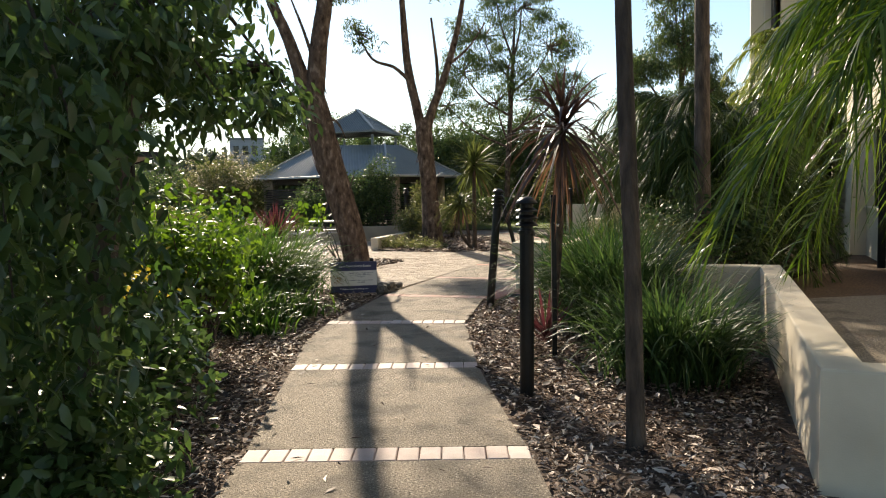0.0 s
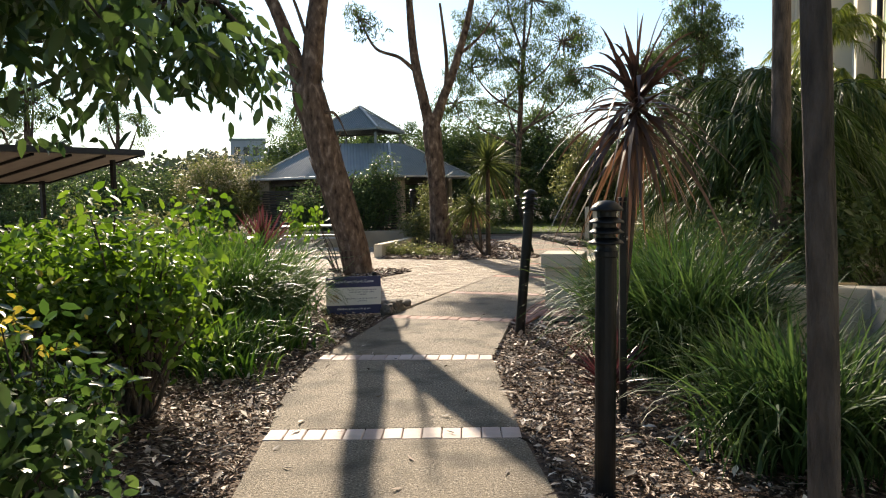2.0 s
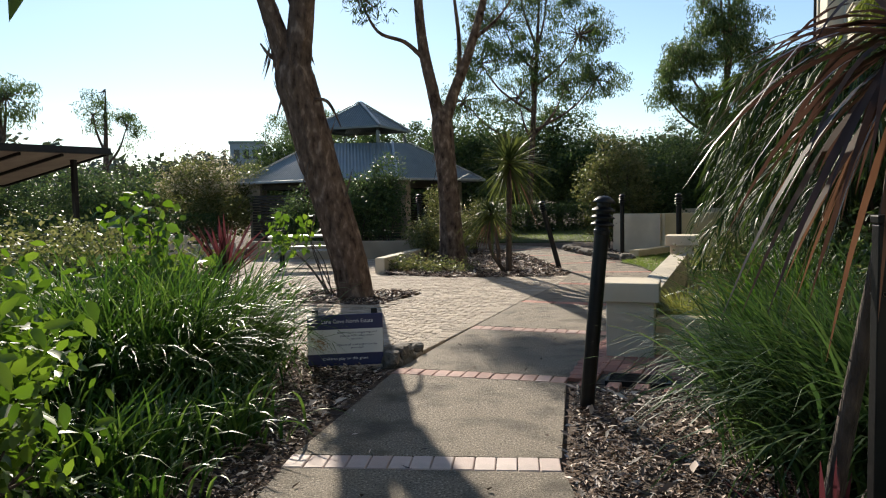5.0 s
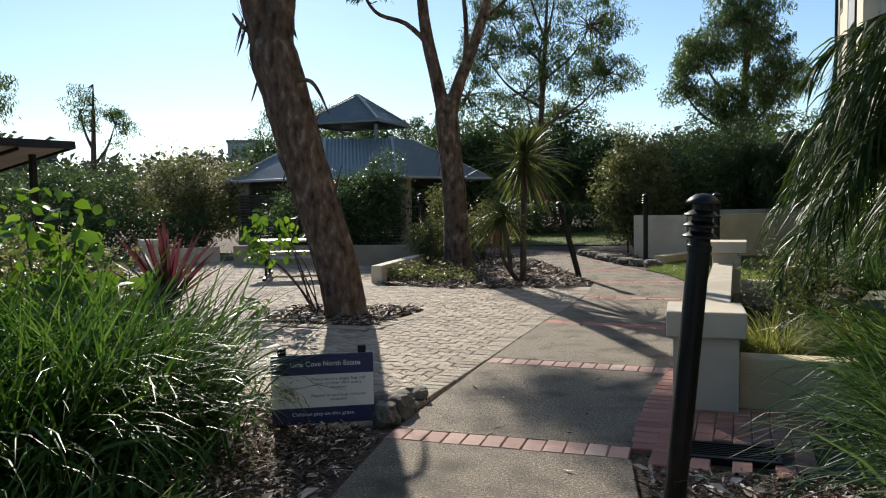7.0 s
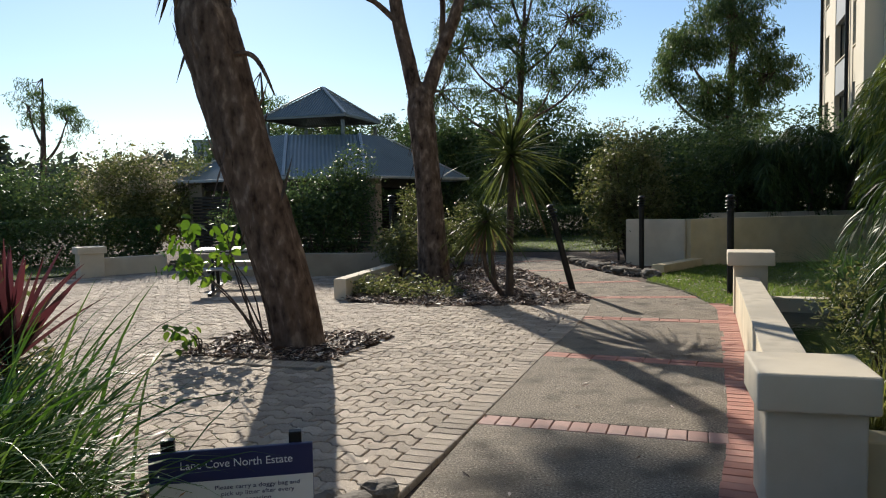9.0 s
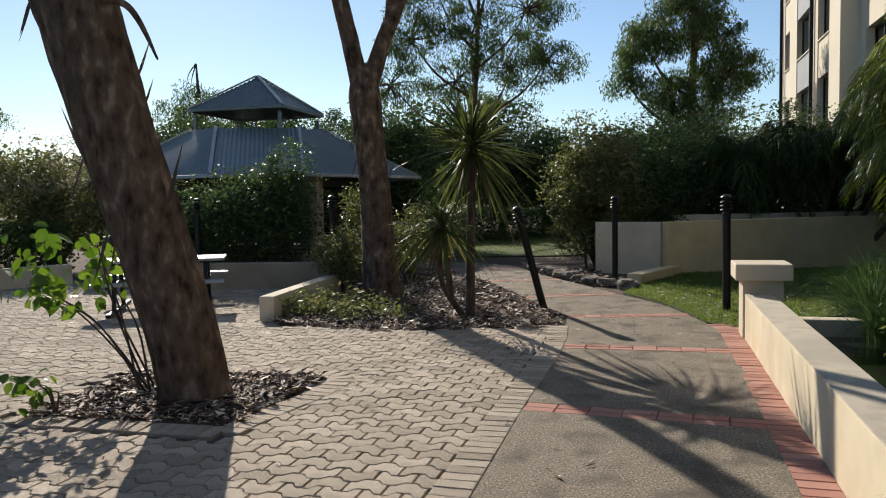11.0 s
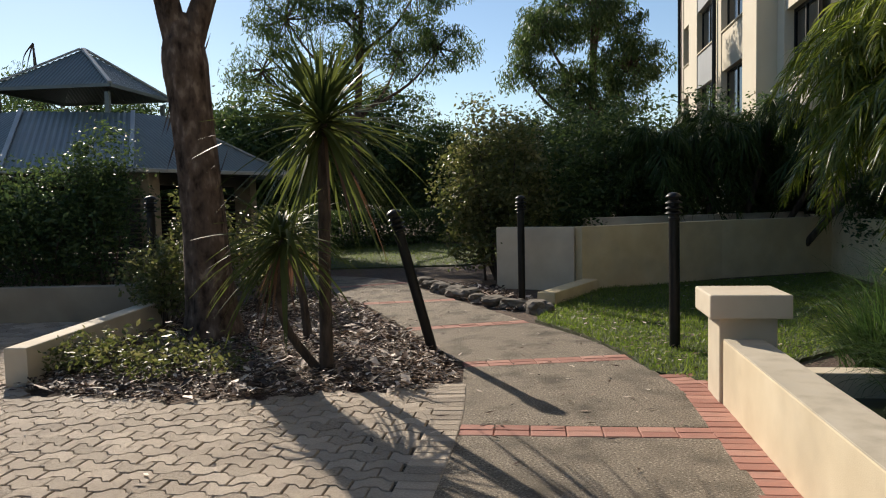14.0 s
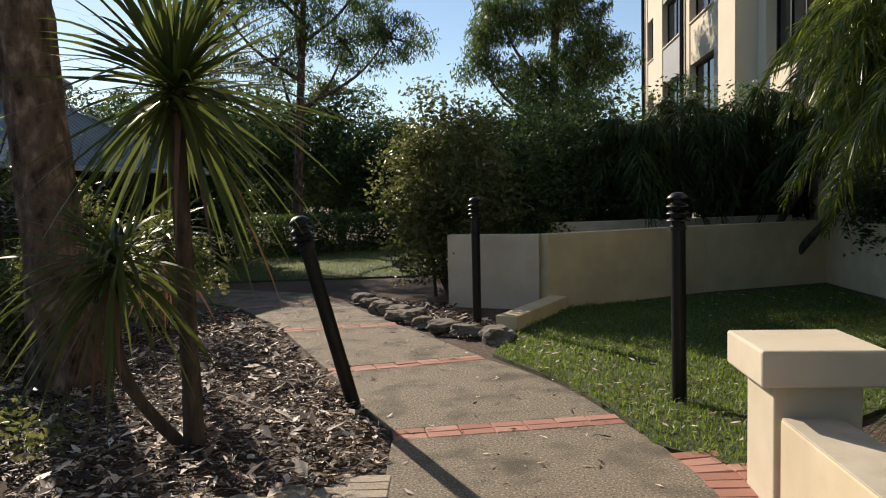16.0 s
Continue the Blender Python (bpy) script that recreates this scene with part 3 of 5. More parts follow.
sign = holder("estate_sign", (-1.345, 11.36, 0), "low navy and white notice board on short posts in mulch", "sign", turn=9)
board = part("board", cbox(-0.345, -0.012, 0.0, 0.345, 0.012, 0.475, 0.004), M_NAVY, sign)
panel = part("panel", cbox(-0.343, -0.0165, 0.115, 0.343, -0.0125, 0.34), M_SIGN_WHITE, sign, "white middle panel")
for x in (-0.27, 0.27):
    part("post", cbox(x - 0.028, 0.0145, -0.1, x + 0.028, 0.06, 0.52, 0.004), M_BLACK, sign, "short dark post")
text_part("title", "Lane Cove North Estate", 0.05, (0.02, -0.0135, 0.412), M_SIGN_TEXT, board, 0.47)
for k, (s, z, w) in enumerate((("Please carry a doggy bag and", 0.308, 0.36), ("pick up litter after every", 0.279, 0.31), ("occasion", 0.25, 0.11), ("Dispose of used bags in the bin", 0.196, 0.37), ("provided", 0.167, 0.11))):
    text_part("notice_line", s, 0.026, (0.105, -0.018, z), M_SIGN_INK, panel, w)
text_part("footer", "Children play on this grass.", 0.034, (-0.0, -0.0135, 0.068), M_SIGN_TEXT, board, 0.42)
rng = np.random.default_rng(4)
sp = np.stack([rng.normal(-0.235, 0.035, 60), np.full(60, -0.0172), rng.normal(0.21, 0.035, 60)], 1)
sv, sf = leaves(sp, 0.05, 0.2, 0, rng, 0)
sv[:, 1] = -0.0172
np_part("printed_sprig", (sv, sf), M_SIGN_TWIG, panel, "printed brown sprig picture")


# ---- rocks ----
def rock(at, size, seed, label, category="rock", group="edging rocks"):
    bm = bmesh.new()
    bmesh.ops.create_icosphere(bm, subdivisions=3, radius=1.0)
    for v in bm.verts:
        n1 = noise.noise(v.co * 1.3 + Vector((seed * 7.1, 0, 0)))
        n2 = noise.noise(v.co * 3.5 + Vector((0, seed * 3.3, 0)))
        v.co *= 1 + 0.5 * n1 + 0.22 * n2
        v.co.x *= size[0]
        v.co.y *= size[1]
        v.co.z = max(-0.5, min(0.75 + 0.1 * n1, v.co.z)) * size[2]
    ob = tagged(part("rock", bm, M_ROCK, smooth=False), label, category, group)
    ob.matrix_basis = pose(at[0], at[1], at[2] if len(at) > 2 else 0.0, 0, 0, seed * 57)
    return ob


for k, (x, y, s) in enumerate(((-0.86, 11.62, 0.17), (-0.93, 11.42, 0.13), (-0.75, 11.95, 0.1), (-1.0, 11.75, 0.12))):
    rock((x, y, 0.02), (s, s * 0.8, s * 0.9), k + 1, "brown sandstone rock beside the notice board", group="rocks by the sign")
for k, (x, y, s) in enumerate(((3.82, 22.35, 0.24), (3.6, 22.75, 0.19), (3.45, 23.1, 0.2), (3.3, 23.55, 0.17), (3.2, 24.0, 0.22), (3.25, 24.5, 0.2), (3.1, 24.95, 0.24), (3.05, 25.5, 0.18), (3.42, 24.3, 0.15), (3.0, 26.0, 0.2))):
    rock((x, y, 0.02), (s * 1.05, s * 0.75, s * 0.6), k + 11, "grey sandstone edging rock along the path bend")
for k, (x, y, s) in enumerate(((5.1, 15.6, 0.5), (5.9, 15.0, 0.4), (4.6, 16.4, 0.3), (6.6, 14.6, 0.45), (4.2, 12.6, 0.3))):
    rock((x, y, 0.0), (s, s * 0.8, s * 0.6), k + 31, "dark wet pond rock half out of water", group="pond rocks")


# ---- drain grate ----
drain = holder("drain_grate", (1.17, 10.63, 0.0), "black slotted drain grate set in red bricks", "drain", turn=-18)
part("grate_frame", cbox(-0.26, -0.15, -0.03, 0.26, -0.12, 0.012), M_BLACK, drain)
part("grate_frame", cbox(-0.26, 0.12, -0.03, 0.26, 0.15, 0.012), M_BLACK, drain)
part("grate_frame", cbox(-0.26, -0.119, -0.03, -0.235, 0.119, 0.012), M_BLACK, drain)
part("grate_frame", cbox(0.235, -0.119, -0.03, 0.26, 0.119, 0.012), M_BLACK, drain)
for k in range(7):
    y = -0.1 + k * 0.033
    part("grate_bar", cbox(-0.234, y - 0.006, -0.03, 0.234, y + 0.006, 0.008), M_BLACK, drain)


# ---- pavilion with lantern roof ----
GC, GA = (-3.28, 30.3), -64.0
pav = holder("pavilion", (*GC, 0), "open pavilion with grey corrugated hip roof and lantern", "pavilion", turn=GA + 45)
# local axes: corners on the diagonals, half side h = r / sqrt 2


def hip_face(h0, z0, h1, z1, k, wave=0.02, pitch=0.1):
    """One corrugated roof plane from half side h0 at z0 up to h1 at z1, turned k quarter turns."""
    bm = bmesh.new()
    m = Matrix.Rotation(k * math.pi / 2, 4, 'Z')
    cols = int(2 * h0 / pitch * 4)
    prev = None
    for i in range(cols + 1):
        x = -h0 + 2 * h0 * i / cols
        top = min(1.0, (h0 - abs(x)) / max(1e-6, h0 - h1))
        w = wave * math.cos(2 * math.pi * x / pitch)
        lo = bm.verts.new(m @ Vector((x, -h0, z0 + w)))
        hi = bm.verts.new(m @ Vector((x, -h0 + (h0 - h1) * top, z0 + (z1 - z0) * top + w)))
        if prev:
            bm.faces.new((prev[0], lo, hi, prev[1]))
        prev = (lo, hi)
    bmesh.ops.remove_doubles(bm, verts=bm.verts, dist=1e-5)
    return bm


def roof_face(a0, b0, z0, a1, b1, z1, m, wave=0.01, pitch=0.1):
    """One corrugated plane: half width b0 at distance a0 and height z0, half width b1 at a1 and z1."""
    bm = bmesh.new()
    cols = int(2 * b0 / pitch * 4)
    prev = None
    for i in range(cols + 1):
        x = -b0 + 2 * b0 * i / cols
        top = 1.0 if b0 - b1 < 0.01 else min(1.0, (b0 - abs(x)) / (b0 - b1))
        w = wave * math.cos(2 * math.pi * x / pitch)
        lo = bm.verts.new(m @ Vector((x, -a0, z0 + w)))
        hi = bm.verts.new(m @ Vector((x, -a0 + (a0 - a1) * top, z0 + (z1 - z0) * top + w)))
        if prev:
            bm.faces.new((prev[0], lo, hi, prev[1]))
        prev = (lo, hi)
    bmesh.ops.remove_doubles(bm, verts=bm.verts, dist=1e-5)
    return bm


H0, HC = 3.28, 1.27
# hip roof with four broad sides and four cut corners of even width
CUT, CUT_LOW, CUT_TOP = 0.97, 3.97, 1.58
SIDE_LOW, SIDE_TOP = (CUT_LOW + CUT) / math.sqrt(2), (CUT_TOP + CUT) / math.sqrt(2)
WIDE_LOW, WIDE_TOP = math.sqrt(2) * CUT_LOW - SIDE_LOW, math.sqrt(2) * CUT_TOP - SIDE_TOP
for k in range(8):
    rot = Matrix.Rotation(radians(26.1) + k * math.pi / 4, 4, 'Z')
    a0, b0, a1, b1 = (CUT_LOW, CUT, CUT_TOP, CUT) if k % 2 == 0 else (SIDE_LOW, WIDE_LOW, SIDE_TOP, WIDE_TOP)
    part("roof_plane", roof_face(a0, b0, 2.12, a1, b1, 3.30, rot), M_ROOF, pav)
    a, b = rot @ Vector((b0, -a0, 2.14)), rot @ Vector((b1, -a1, 3.33))
    d = b - a
    q = Matrix.Translation((a + b) / 2) @ d.to_track_quat('X', 'Z').to_matrix().to_4x4()
    part("ridge_cap", cbox(-d.length / 2, -0.04, -0.01, d.length / 2, 0.04, 0.022, 0.008, m=q), M_ROOF_CAP, pav, "pale metal ridge capping")
    part("gutter", cbox(-b0 - 0.03, -a0 - 0.1, 2.05, b0 + 0.03, -a0 + 0.01, 2.125, 0.012, m=rot), M_ROOF_CAP, pav, "pale metal gutter")
for k in range(4):
    part("lantern_roof_plane", hip_face(HC, 3.84, 0.02, 4.74, k, 0.012, 0.08), M_ROOF, pav)
    rot = Matrix.Rotation(k * math.pi / 2, 4, 'Z')
    for (ra, za, rb, zb, wd) in ((HC, 3.86, 0.03, 4.77, 0.04),):
        a, b = rot @ Vector((ra, -ra, za)), rot @ Vector((rb, -rb, zb))
        d = (b - a)
        q = Matrix.Translation((a + b) / 2) @ d.to_track_quat('X', 'Z').to_matrix().to_4x4()
        part("ridge_cap", cbox(-d.length / 2, -wd, -0.015, d.length / 2, wd, 0.03, 0.008, m=q), M_ROOF_CAP, pav, "pale metal ridge capping")
    part("fascia", cbox(-HC, -HC - 0.02, 3.78, HC, -HC + 0.02, 3.845, m=rot), M_ROOF, pav)
    part("lantern_post", cbox(HC - 0.17, -HC + 0.09, 2.95, HC - 0.09, -HC + 0.17, 3.7, m=rot), M_ROOF, pav)
    # brown render puts the shade under the roof into the column colour
    part("column", cbox(H0 - 1.0, -H0 + 0.6, -0.05, H0 - 0.6, -H0 + 1.0, 2.068, 0.01, m=rot), M_RENDER_BROWN, pav, "rendered column, browned to read as shaded")
    part("beam", cbox(-H0 + 1.02, -H0 + 0.7, 1.85, H0 - 1.02, -H0 + 0.8, 2.06, m=rot), M_TIMBER_DARK, pav)
for k in (0, 3, 2):
    rot = Matrix.Rotation(k * math.pi / 2, 4, 'Z')
    for s in range(16):
        z = 0.35 + s * 0.085
        part("screen_slat", cbox(-H0 + 0.75, -H0 + 0.53, z, H0 - 0.75, -H0 + 0.56, z + 0.06, m=rot), M_TIMBER_DARK, pav)
part("floor_slab", cbox(-H0 + 0.2, -H0 + 0.2, -0.05, H0 - 0.2, H0 - 0.2, 0.02), M_CONC, pav)
part("ceiling_lining", cbox(-H0 + 0.62, -H0 + 0.62, 2.07, H0 - 0.62, H0 - 0.62, 2.1), M_TIMBER_DARK, pav)


# ---- far flat-roofed block on the ridge ----
far = holder("far_building", (-27.0, 107.0, 0), "distant grey flat-roofed building on the wooded ridge", "building", turn=12)
part("wall", cbox(-2.2, -3.0, -0.1, 2.2, 3.0, 9.0), M_FACADE_GREY, far)
part("roof", cbox(-2.35, -3.15, 9.002, 2.35, 3.15, 9.3), M_ROOF, far)
part("wall", cbox(2.21, -2.5, -0.1, 5.6, 3.0, 8.0), M_FACADE_GREY, far)
for k in range(3):
    part("window", cbox(-1.7 + k * 1.2, -3.05, 7.0, -1.0 + k * 1.2, -2.99, 8.2), M_GLASS, far)

# ---- shelter roof ----
shelter = holder("shelter", (-7.79, 21.0, 0), "steel shelter with sloping roof and pale underside", "shelter", turn=-21)
SLOPE = pose(0, 0, 2.66, 1.0, -11.0, 0)
part("roof_sheet", cbox(-3.2, -4.2, 0.0, 0.05, 0.05, 0.03, m=SLOPE), M_ROOF, shelter)
part("ceiling_sheet", cbox(-3.1, -4.1, -0.06, -0.06, -0.06, -0.03, m=SLOPE), M_CLOTH, shelter, "pale underside sheet")
for y in (-4.22, 0.06):
    part("edge_beam", cbox(-3.25, y - 0.03, -0.08, 0.08, y + 0.03, 0.06, m=SLOPE), M_BLACK, shelter)
for x in (-3.22, 0.06):
    part("edge_beam", cbox(x - 0.03, -4.185, -0.08, x + 0.03, 0.025, 0.06, m=SLOPE), M_BLACK, shelter)
for y in (-3.1, -2.1, -1.1):
    part("rafter", cbox(-3.1, y - 0.03, -0.12, -0.06, y + 0.03, -0.062, m=SLOPE), M_BLACK, shelter)
for x in (-2.9, -0.5):
    for y in (-3.7, -0.4):
        part("post", cbox(x - 0.05, y - 0.05, -0.05, x + 0.05, y + 0.05, 2.58 + 0.19 * x, 0.006), M_BLACK, shelter)


# ---- picnic table ----
table = holder("picnic_table", (-3.5, 21.5, 0), "metal picnic table with attached benches on the paving", "picnic table", turn=8)
part("tabletop", cbox(-0.9, -0.38, 0.70, 0.9, 0.38, 0.74, 0.012), M_TABLE, table, "pale table top")
for s in (-1, 1):
    part("bench", cbox(-0.9, s * 0.72 - 0.14, 0.42, 0.9, s * 0.72 + 0.14, 0.455, 0.01), M_TABLE, table, "pale bench seat")
    part("base_rail", cbox(s * 0.62 - 0.03, -0.85, 0.0, s * 0.62 + 0.03, 0.85, 0.05, 0.008), M_BLACK, table)
    part("bearer", cbox(s * 0.62 - 0.025, -0.8, 0.375, s * 0.62 + 0.025, 0.8, 0.42, 0.006), M_BLACK, table)
    for q in (-1, 1):
        part("leg", cbox(-0.028, -0.028, -0.36, 0.028, 0.028, 0.36, 0.006, m=pose(s * 0.62, q * 0.3, 0.36, q * 14, 0, 0)), M_BLACK, table)


# ---- apartment building ----
FA = Matrix.Translation((15.08, 35.09, 0)) @ Matrix.Rotation(math.atan2(0.934, 0.358), 4, 'Z')   # x along the facade, +y into the garden side
bld = holder("apartment_building", (15.08, 35.09, 0), "cream rendered apartment building with dark windows", "building", turn=math.degrees(math.atan2(0.934, 0.358)))
X0, X1, STOREY, FLOORS = -34.0, 8.9, 2.92, 4
part("wall", cbox(-7.3, -14.0, -0.1, X1, -0.35, STOREY * FLOORS + 0.9), M_FACADE, bld)
part("wall", cbox(-9.4, -14.0, -0.1, -7.302, 0.1, STOREY * FLOORS + 0.9), M_FACADE, bld)
part("wall", cbox(X0, -14.0, -0.1, -9.402, -1.4, STOREY * FLOORS + 0.9), M_FACADE, bld)
part("parapet", cbox(X0 - 0.1, -14.1, STOREY * FLOORS + 0.902, X1 + 0.1, -0.1, STOREY * FLOORS + 1.2, 0.02), M_FACADE, bld)
part("downpipe", lathe([(0.07, 0), (0.07, STOREY * FLOORS)], 10), M_BLACK, bld).matrix_basis = pose(X1 - 0.1, 0.08, 0)
x = X1
PLAN = [("pier", 0.6, 0.0), ("win", 1.3, -0.03), ("pier", 1.72, 0.0), ("winp", 2.91, -0.03), ("pipe", 1.34, 0.0), ("winp", 2.88, -0.03), ("pier", 4.15, 0.0), ("tower", 1.3, 1.0)]
seq = PLAN + [("pier", 0.52, 0.54), ("win", 1.58, 0.5)] + [("pier", 1.3, -1.0), ("tower", 0.9, -0.8), ("win", 2.3, -1.1), ("pipe", 1.5, -1.0), ("win", 2.3, -1.1)] * 4
for kind_, w, dep in seq:
    a, b = x - w, x
    x = a
    if a < X0:
        break
    if kind_ in ("pier", "tower", "pipe"):
        part("pier", cbox(a, min(-0.4, dep - 0.45), -0.1, b, dep, STOREY * FLOORS + 0.6, 0.01), M_FACADE, bld)
        if kind_ == "pipe":
            part("downpipe", lathe([(0.07, 0), (0.07, STOREY * FLOORS)], 10), M_BLACK, bld).matrix_basis = pose((a + b) / 2, dep + 0.09, 0)
        continue
    for fl in range(FLOORS):
        z = fl * STOREY
        back = dep - 0.2
        mt = M_FACADE_GREY if (kind_ == "winp" and a > 0) else M_FACADE
        part("spandrel", cbox(a, min(-0.38, dep - 0.4), z - 0.32 + 0.002, b, dep, z + 0.95), mt, bld)
        win = part("window", cbox(a, back - 0.04, z + 0.95, b, back, z + 2.6), M_GLASS, bld, "dark glazed window")
        part("sill", cbox(a, back + 0.002, z + 0.952, b, dep + 0.05, z + 1.0, 0.006), M_FACADE, win)
        for fx in (a + 0.03, (a + b) / 2, b - 0.03):
            part("frame", cbox(fx - 0.03, back + 0.003, z + 1.002, fx + 0.03, back + 0.03, z + 2.53), M_BLACK, win)
        part("frame", cbox(a, back + 0.003, z + 2.532, b, back + 0.03, z + 2.598), M_BLACK, win)


# ---- trees and shrubs ----
def tree(name, at, trunk, limbs, crowns, bark, leaf, label, category="tree", size=0.1, aspect=0.3, droop=0.6, seed=0, ridges=0, segs=12, twigs=0.6, group="", fill=False, fine=False):
    """trunk and limbs: rows of (x, y, z, radius) in the world; crowns: (centre, radii, clumps, leaves a clump, spread)."""
    rng = np.random.default_rng(seed)
    ob = holder(name, (at[0], at[1], 0), label, category, group)
    off = np.array((at[0], at[1], 0.0))

    def local(vf):
        return vf[0] - off, vf[1]
    np_part("trunk", local(tube(trunk, segs, 6, 0.02, seed, ridges)), bark, ob, smooth=True)
    for i, lb in enumerate(limbs):
        np_part("limb", local(tube(lb, 8, 5, 0.03, seed + i)), bark, ob, smooth=True)
    tips = [np.asarray(q[-1][:3]) for q in ([trunk] + list(limbs))]
    for c, r, k, per, sp in crowns:
        p, cs = clumped(c, r, k, per, sp, rng)
        if fill:
            p2 = clumped(c, np.asarray(r) * 0.85, max(6, k // 2), per // 2, sp * 1.15, rng, 0.1)[0]
            np_part("inner_crown", local(leaves(p2, size * 2.2, 0.5, 0.3, rng)), leaf, ob)
        np_part("crown", local((fine_leaves if fine else leaves)(p, size, aspect, droop, rng)), leaf, ob)
        tw = []
        for q in cs[rng.random(len(cs)) < twigs]:
            s = tips[int(np.argmin([np.linalg.norm(q - w) for w in tips]))]
            mid = (s + q) / 2 + rng.normal(0, 0.08, 3) * np.linalg.norm(q - s)
            tw.append(tube([(*s, 0.013 if fine else 0.035), (*mid, 0.009 if fine else 0.02), (*q, 0.004)], 5, 4, 0.0, 1))
        if tw:
            np_part("branchwork", local(joined(*tw)), bark, ob)["kind"] = "stuff"
    return ob


# leaning eucalypt in the paving
tree("eucalypt", (-1.85, 16.1),
     [(-1.83, 16.1, -0.1, 0.32), (-1.84, 16.1, 0.1, 0.272), (-1.93, 16.08, 0.6, 0.265), (-2.11, 16.05, 1.3, 0.268), (-2.33, 16.02, 2.1, 0.275), (-2.52, 15.99, 2.9, 0.29), (-2.65, 15.98, 3.4, 0.285), (-2.69, 15.98, 3.7, 0.17)],
     [[(-2.74, 15.98, 3.5, 0.2), (-2.9, 15.95, 4.1, 0.155), (-3.13, 15.9, 4.8, 0.125), (-3.45, 15.9, 5.6, 0.11), (-3.8, 15.8, 7.2, 0.08)],
      [(-2.6, 15.98, 3.5, 0.22), (-2.53, 15.96, 4.1, 0.2), (-2.42, 15.9, 4.8, 0.18), (-2.26, 15.8, 5.6, 0.16), (-1.85, 15.6, 8.0, 0.08)],
      [(-2.42, 15.85, 2.86, 0.03), (-2.33, 15.82, 3.0, 0.022), (-2.17, 15.85, 3.0, 0.026), (-2.06, 15.86, 2.86, 0.022), (-1.95, 15.87, 2.6, 0.008)],
      [(-2.8, 15.9, 3.55, 0.035), (-3.0, 15.9, 3.7, 0.03), (-3.12, 15.9, 3.86, 0.012)],
      [(-2.6, 15.9, 4.3, 0.04), (-2.78, 15.85, 4.9, 0.03), (-3.0, 15.8, 5.5, 0.015)]],
     [((-2.8, 15.7, 8.2), (2.6, 2.4, 1.6), 60, 90, 0.35)], M_BARK, M_LEAF_GUM,
     "leaning eucalypt with forked shaggy brown trunk in paving", size=0.16, aspect=0.2, droop=1.2, seed=11, ridges=11, segs=36)
# forked eucalypt in the planting bed
tree("eucalypt", (-0.3, 21.8),
     [(-0.29, 21.80, -0.10, 0.36), (-0.31, 21.80, 0.40, 0.27), (-0.35, 21.80, 1.40, 0.23), (-0.43, 21.80, 2.50, 0.22), (-0.48, 21.80, 3.1, 0.235), (-0.5, 21.80, 3.4, 0.17), (-0.51, 21.80, 3.6, 0.08)],
     [[(-0.50, 21.80, 3.09, 0.16), (-0.68, 21.80, 3.96, 0.14), (-0.90, 21.80, 5.14, 0.12), (-1.04, 21.70, 7.42, 0.07)],
      [(-0.46, 21.80, 3.09, 0.16), (-0.20, 21.80, 3.87, 0.13), (0.13, 21.75, 4.69, 0.11), (0.54, 21.70, 6.05, 0.08), (0.82, 21.60, 7.60, 0.05)],
      [(-0.80, 21.80, 4.59, 0.06), (-1.27, 21.70, 5.00, 0.045), (-1.87, 21.60, 5.23, 0.035), (-2.25, 21.50, 5.96, 0.02)],
      [(-0.11, 21.80, 4.05, 0.06), (-0.06, 21.70, 4.96, 0.05), (-0.20, 21.60, 6.32, 0.03)],
      [(0.27, 21.75, 5.05, 0.05), (0.82, 21.70, 5.50, 0.03), (1.29, 21.60, 6.14, 0.015)],
      # out-of-view limb and last two crowns, added to throw shade on the path
      [(-1.03, 21.7, 7.42, 0.06), (-2.4, 25.0, 8.5, 0.045), (-3.75, 27.75, 8.7, 0.02)]],
     [((-0.3, 22.8, 9.0), (2.6, 2.4, 1.8), 50, 90, 0.35), ((-2.2, 21.5, 6.0), (0.5, 0.5, 0.5), 8, 60, 0.18), ((-0.7, 20.2, 8.6), (1.5, 2.1, 0.9), 22, 80, 0.35), ((-3.7, 27.75, 8.8), (0.95, 0.8, 0.42), 34, 95, 0.24)], M_BARK, M_LEAF_GUM,
     "eucalypt with brown forked trunk in mulch bed", size=0.16, aspect=0.2, droop=1.2, seed=12, ridges=9, segs=28)


def bark_strips(ob, line, n, seed):
    """Loose strips of bark that hang off a trunk, each a part of the tree."""
    rng = np.random.default_rng(seed)
    q = smooth_line(line, 8)
    for k in range(n):
        x, y, z, r = q[rng.integers(4, len(q))]
        az = rng.uniform(0, 2 * np.pi)
        o = np.array([[x + r * 0.97 * math.cos(az), y + r * 0.97 * math.sin(az), z]])
        d = unit(np.array([[0.3 * math.cos(az), 0.3 * math.sin(az), rng.choice([-1.0, -1.0, 0.8])]]))
        v, f = blades(o, d, rng.uniform(0.12, 0.5), rng.uniform(0.02, 0.06), -0.05, 4, rng)
        b = np_part("bark_strip", (v - np.array((ob.location.x, ob.location.y, 0)), f), M_BARK, ob)


EUC = [o for o in scene.objects if o.name.startswith("eucalypt") and o.parent is None]
bark_strips(EUC[0], [(-1.95, 16.08, 0.5, 0.3), (-2.33, 16.02, 2.1, 0.285), (-2.66, 15.98, 3.5, 0.3), (-2.7, 15.97, 3.9, 0.3)], 70, 71)
bark_strips(EUC[1], [(-0.32, 21.8, 1.0, 0.24), (-0.43, 21.8, 2.5, 0.21), (-0.47, 21.8, 3.2, 0.22)], 14, 72)
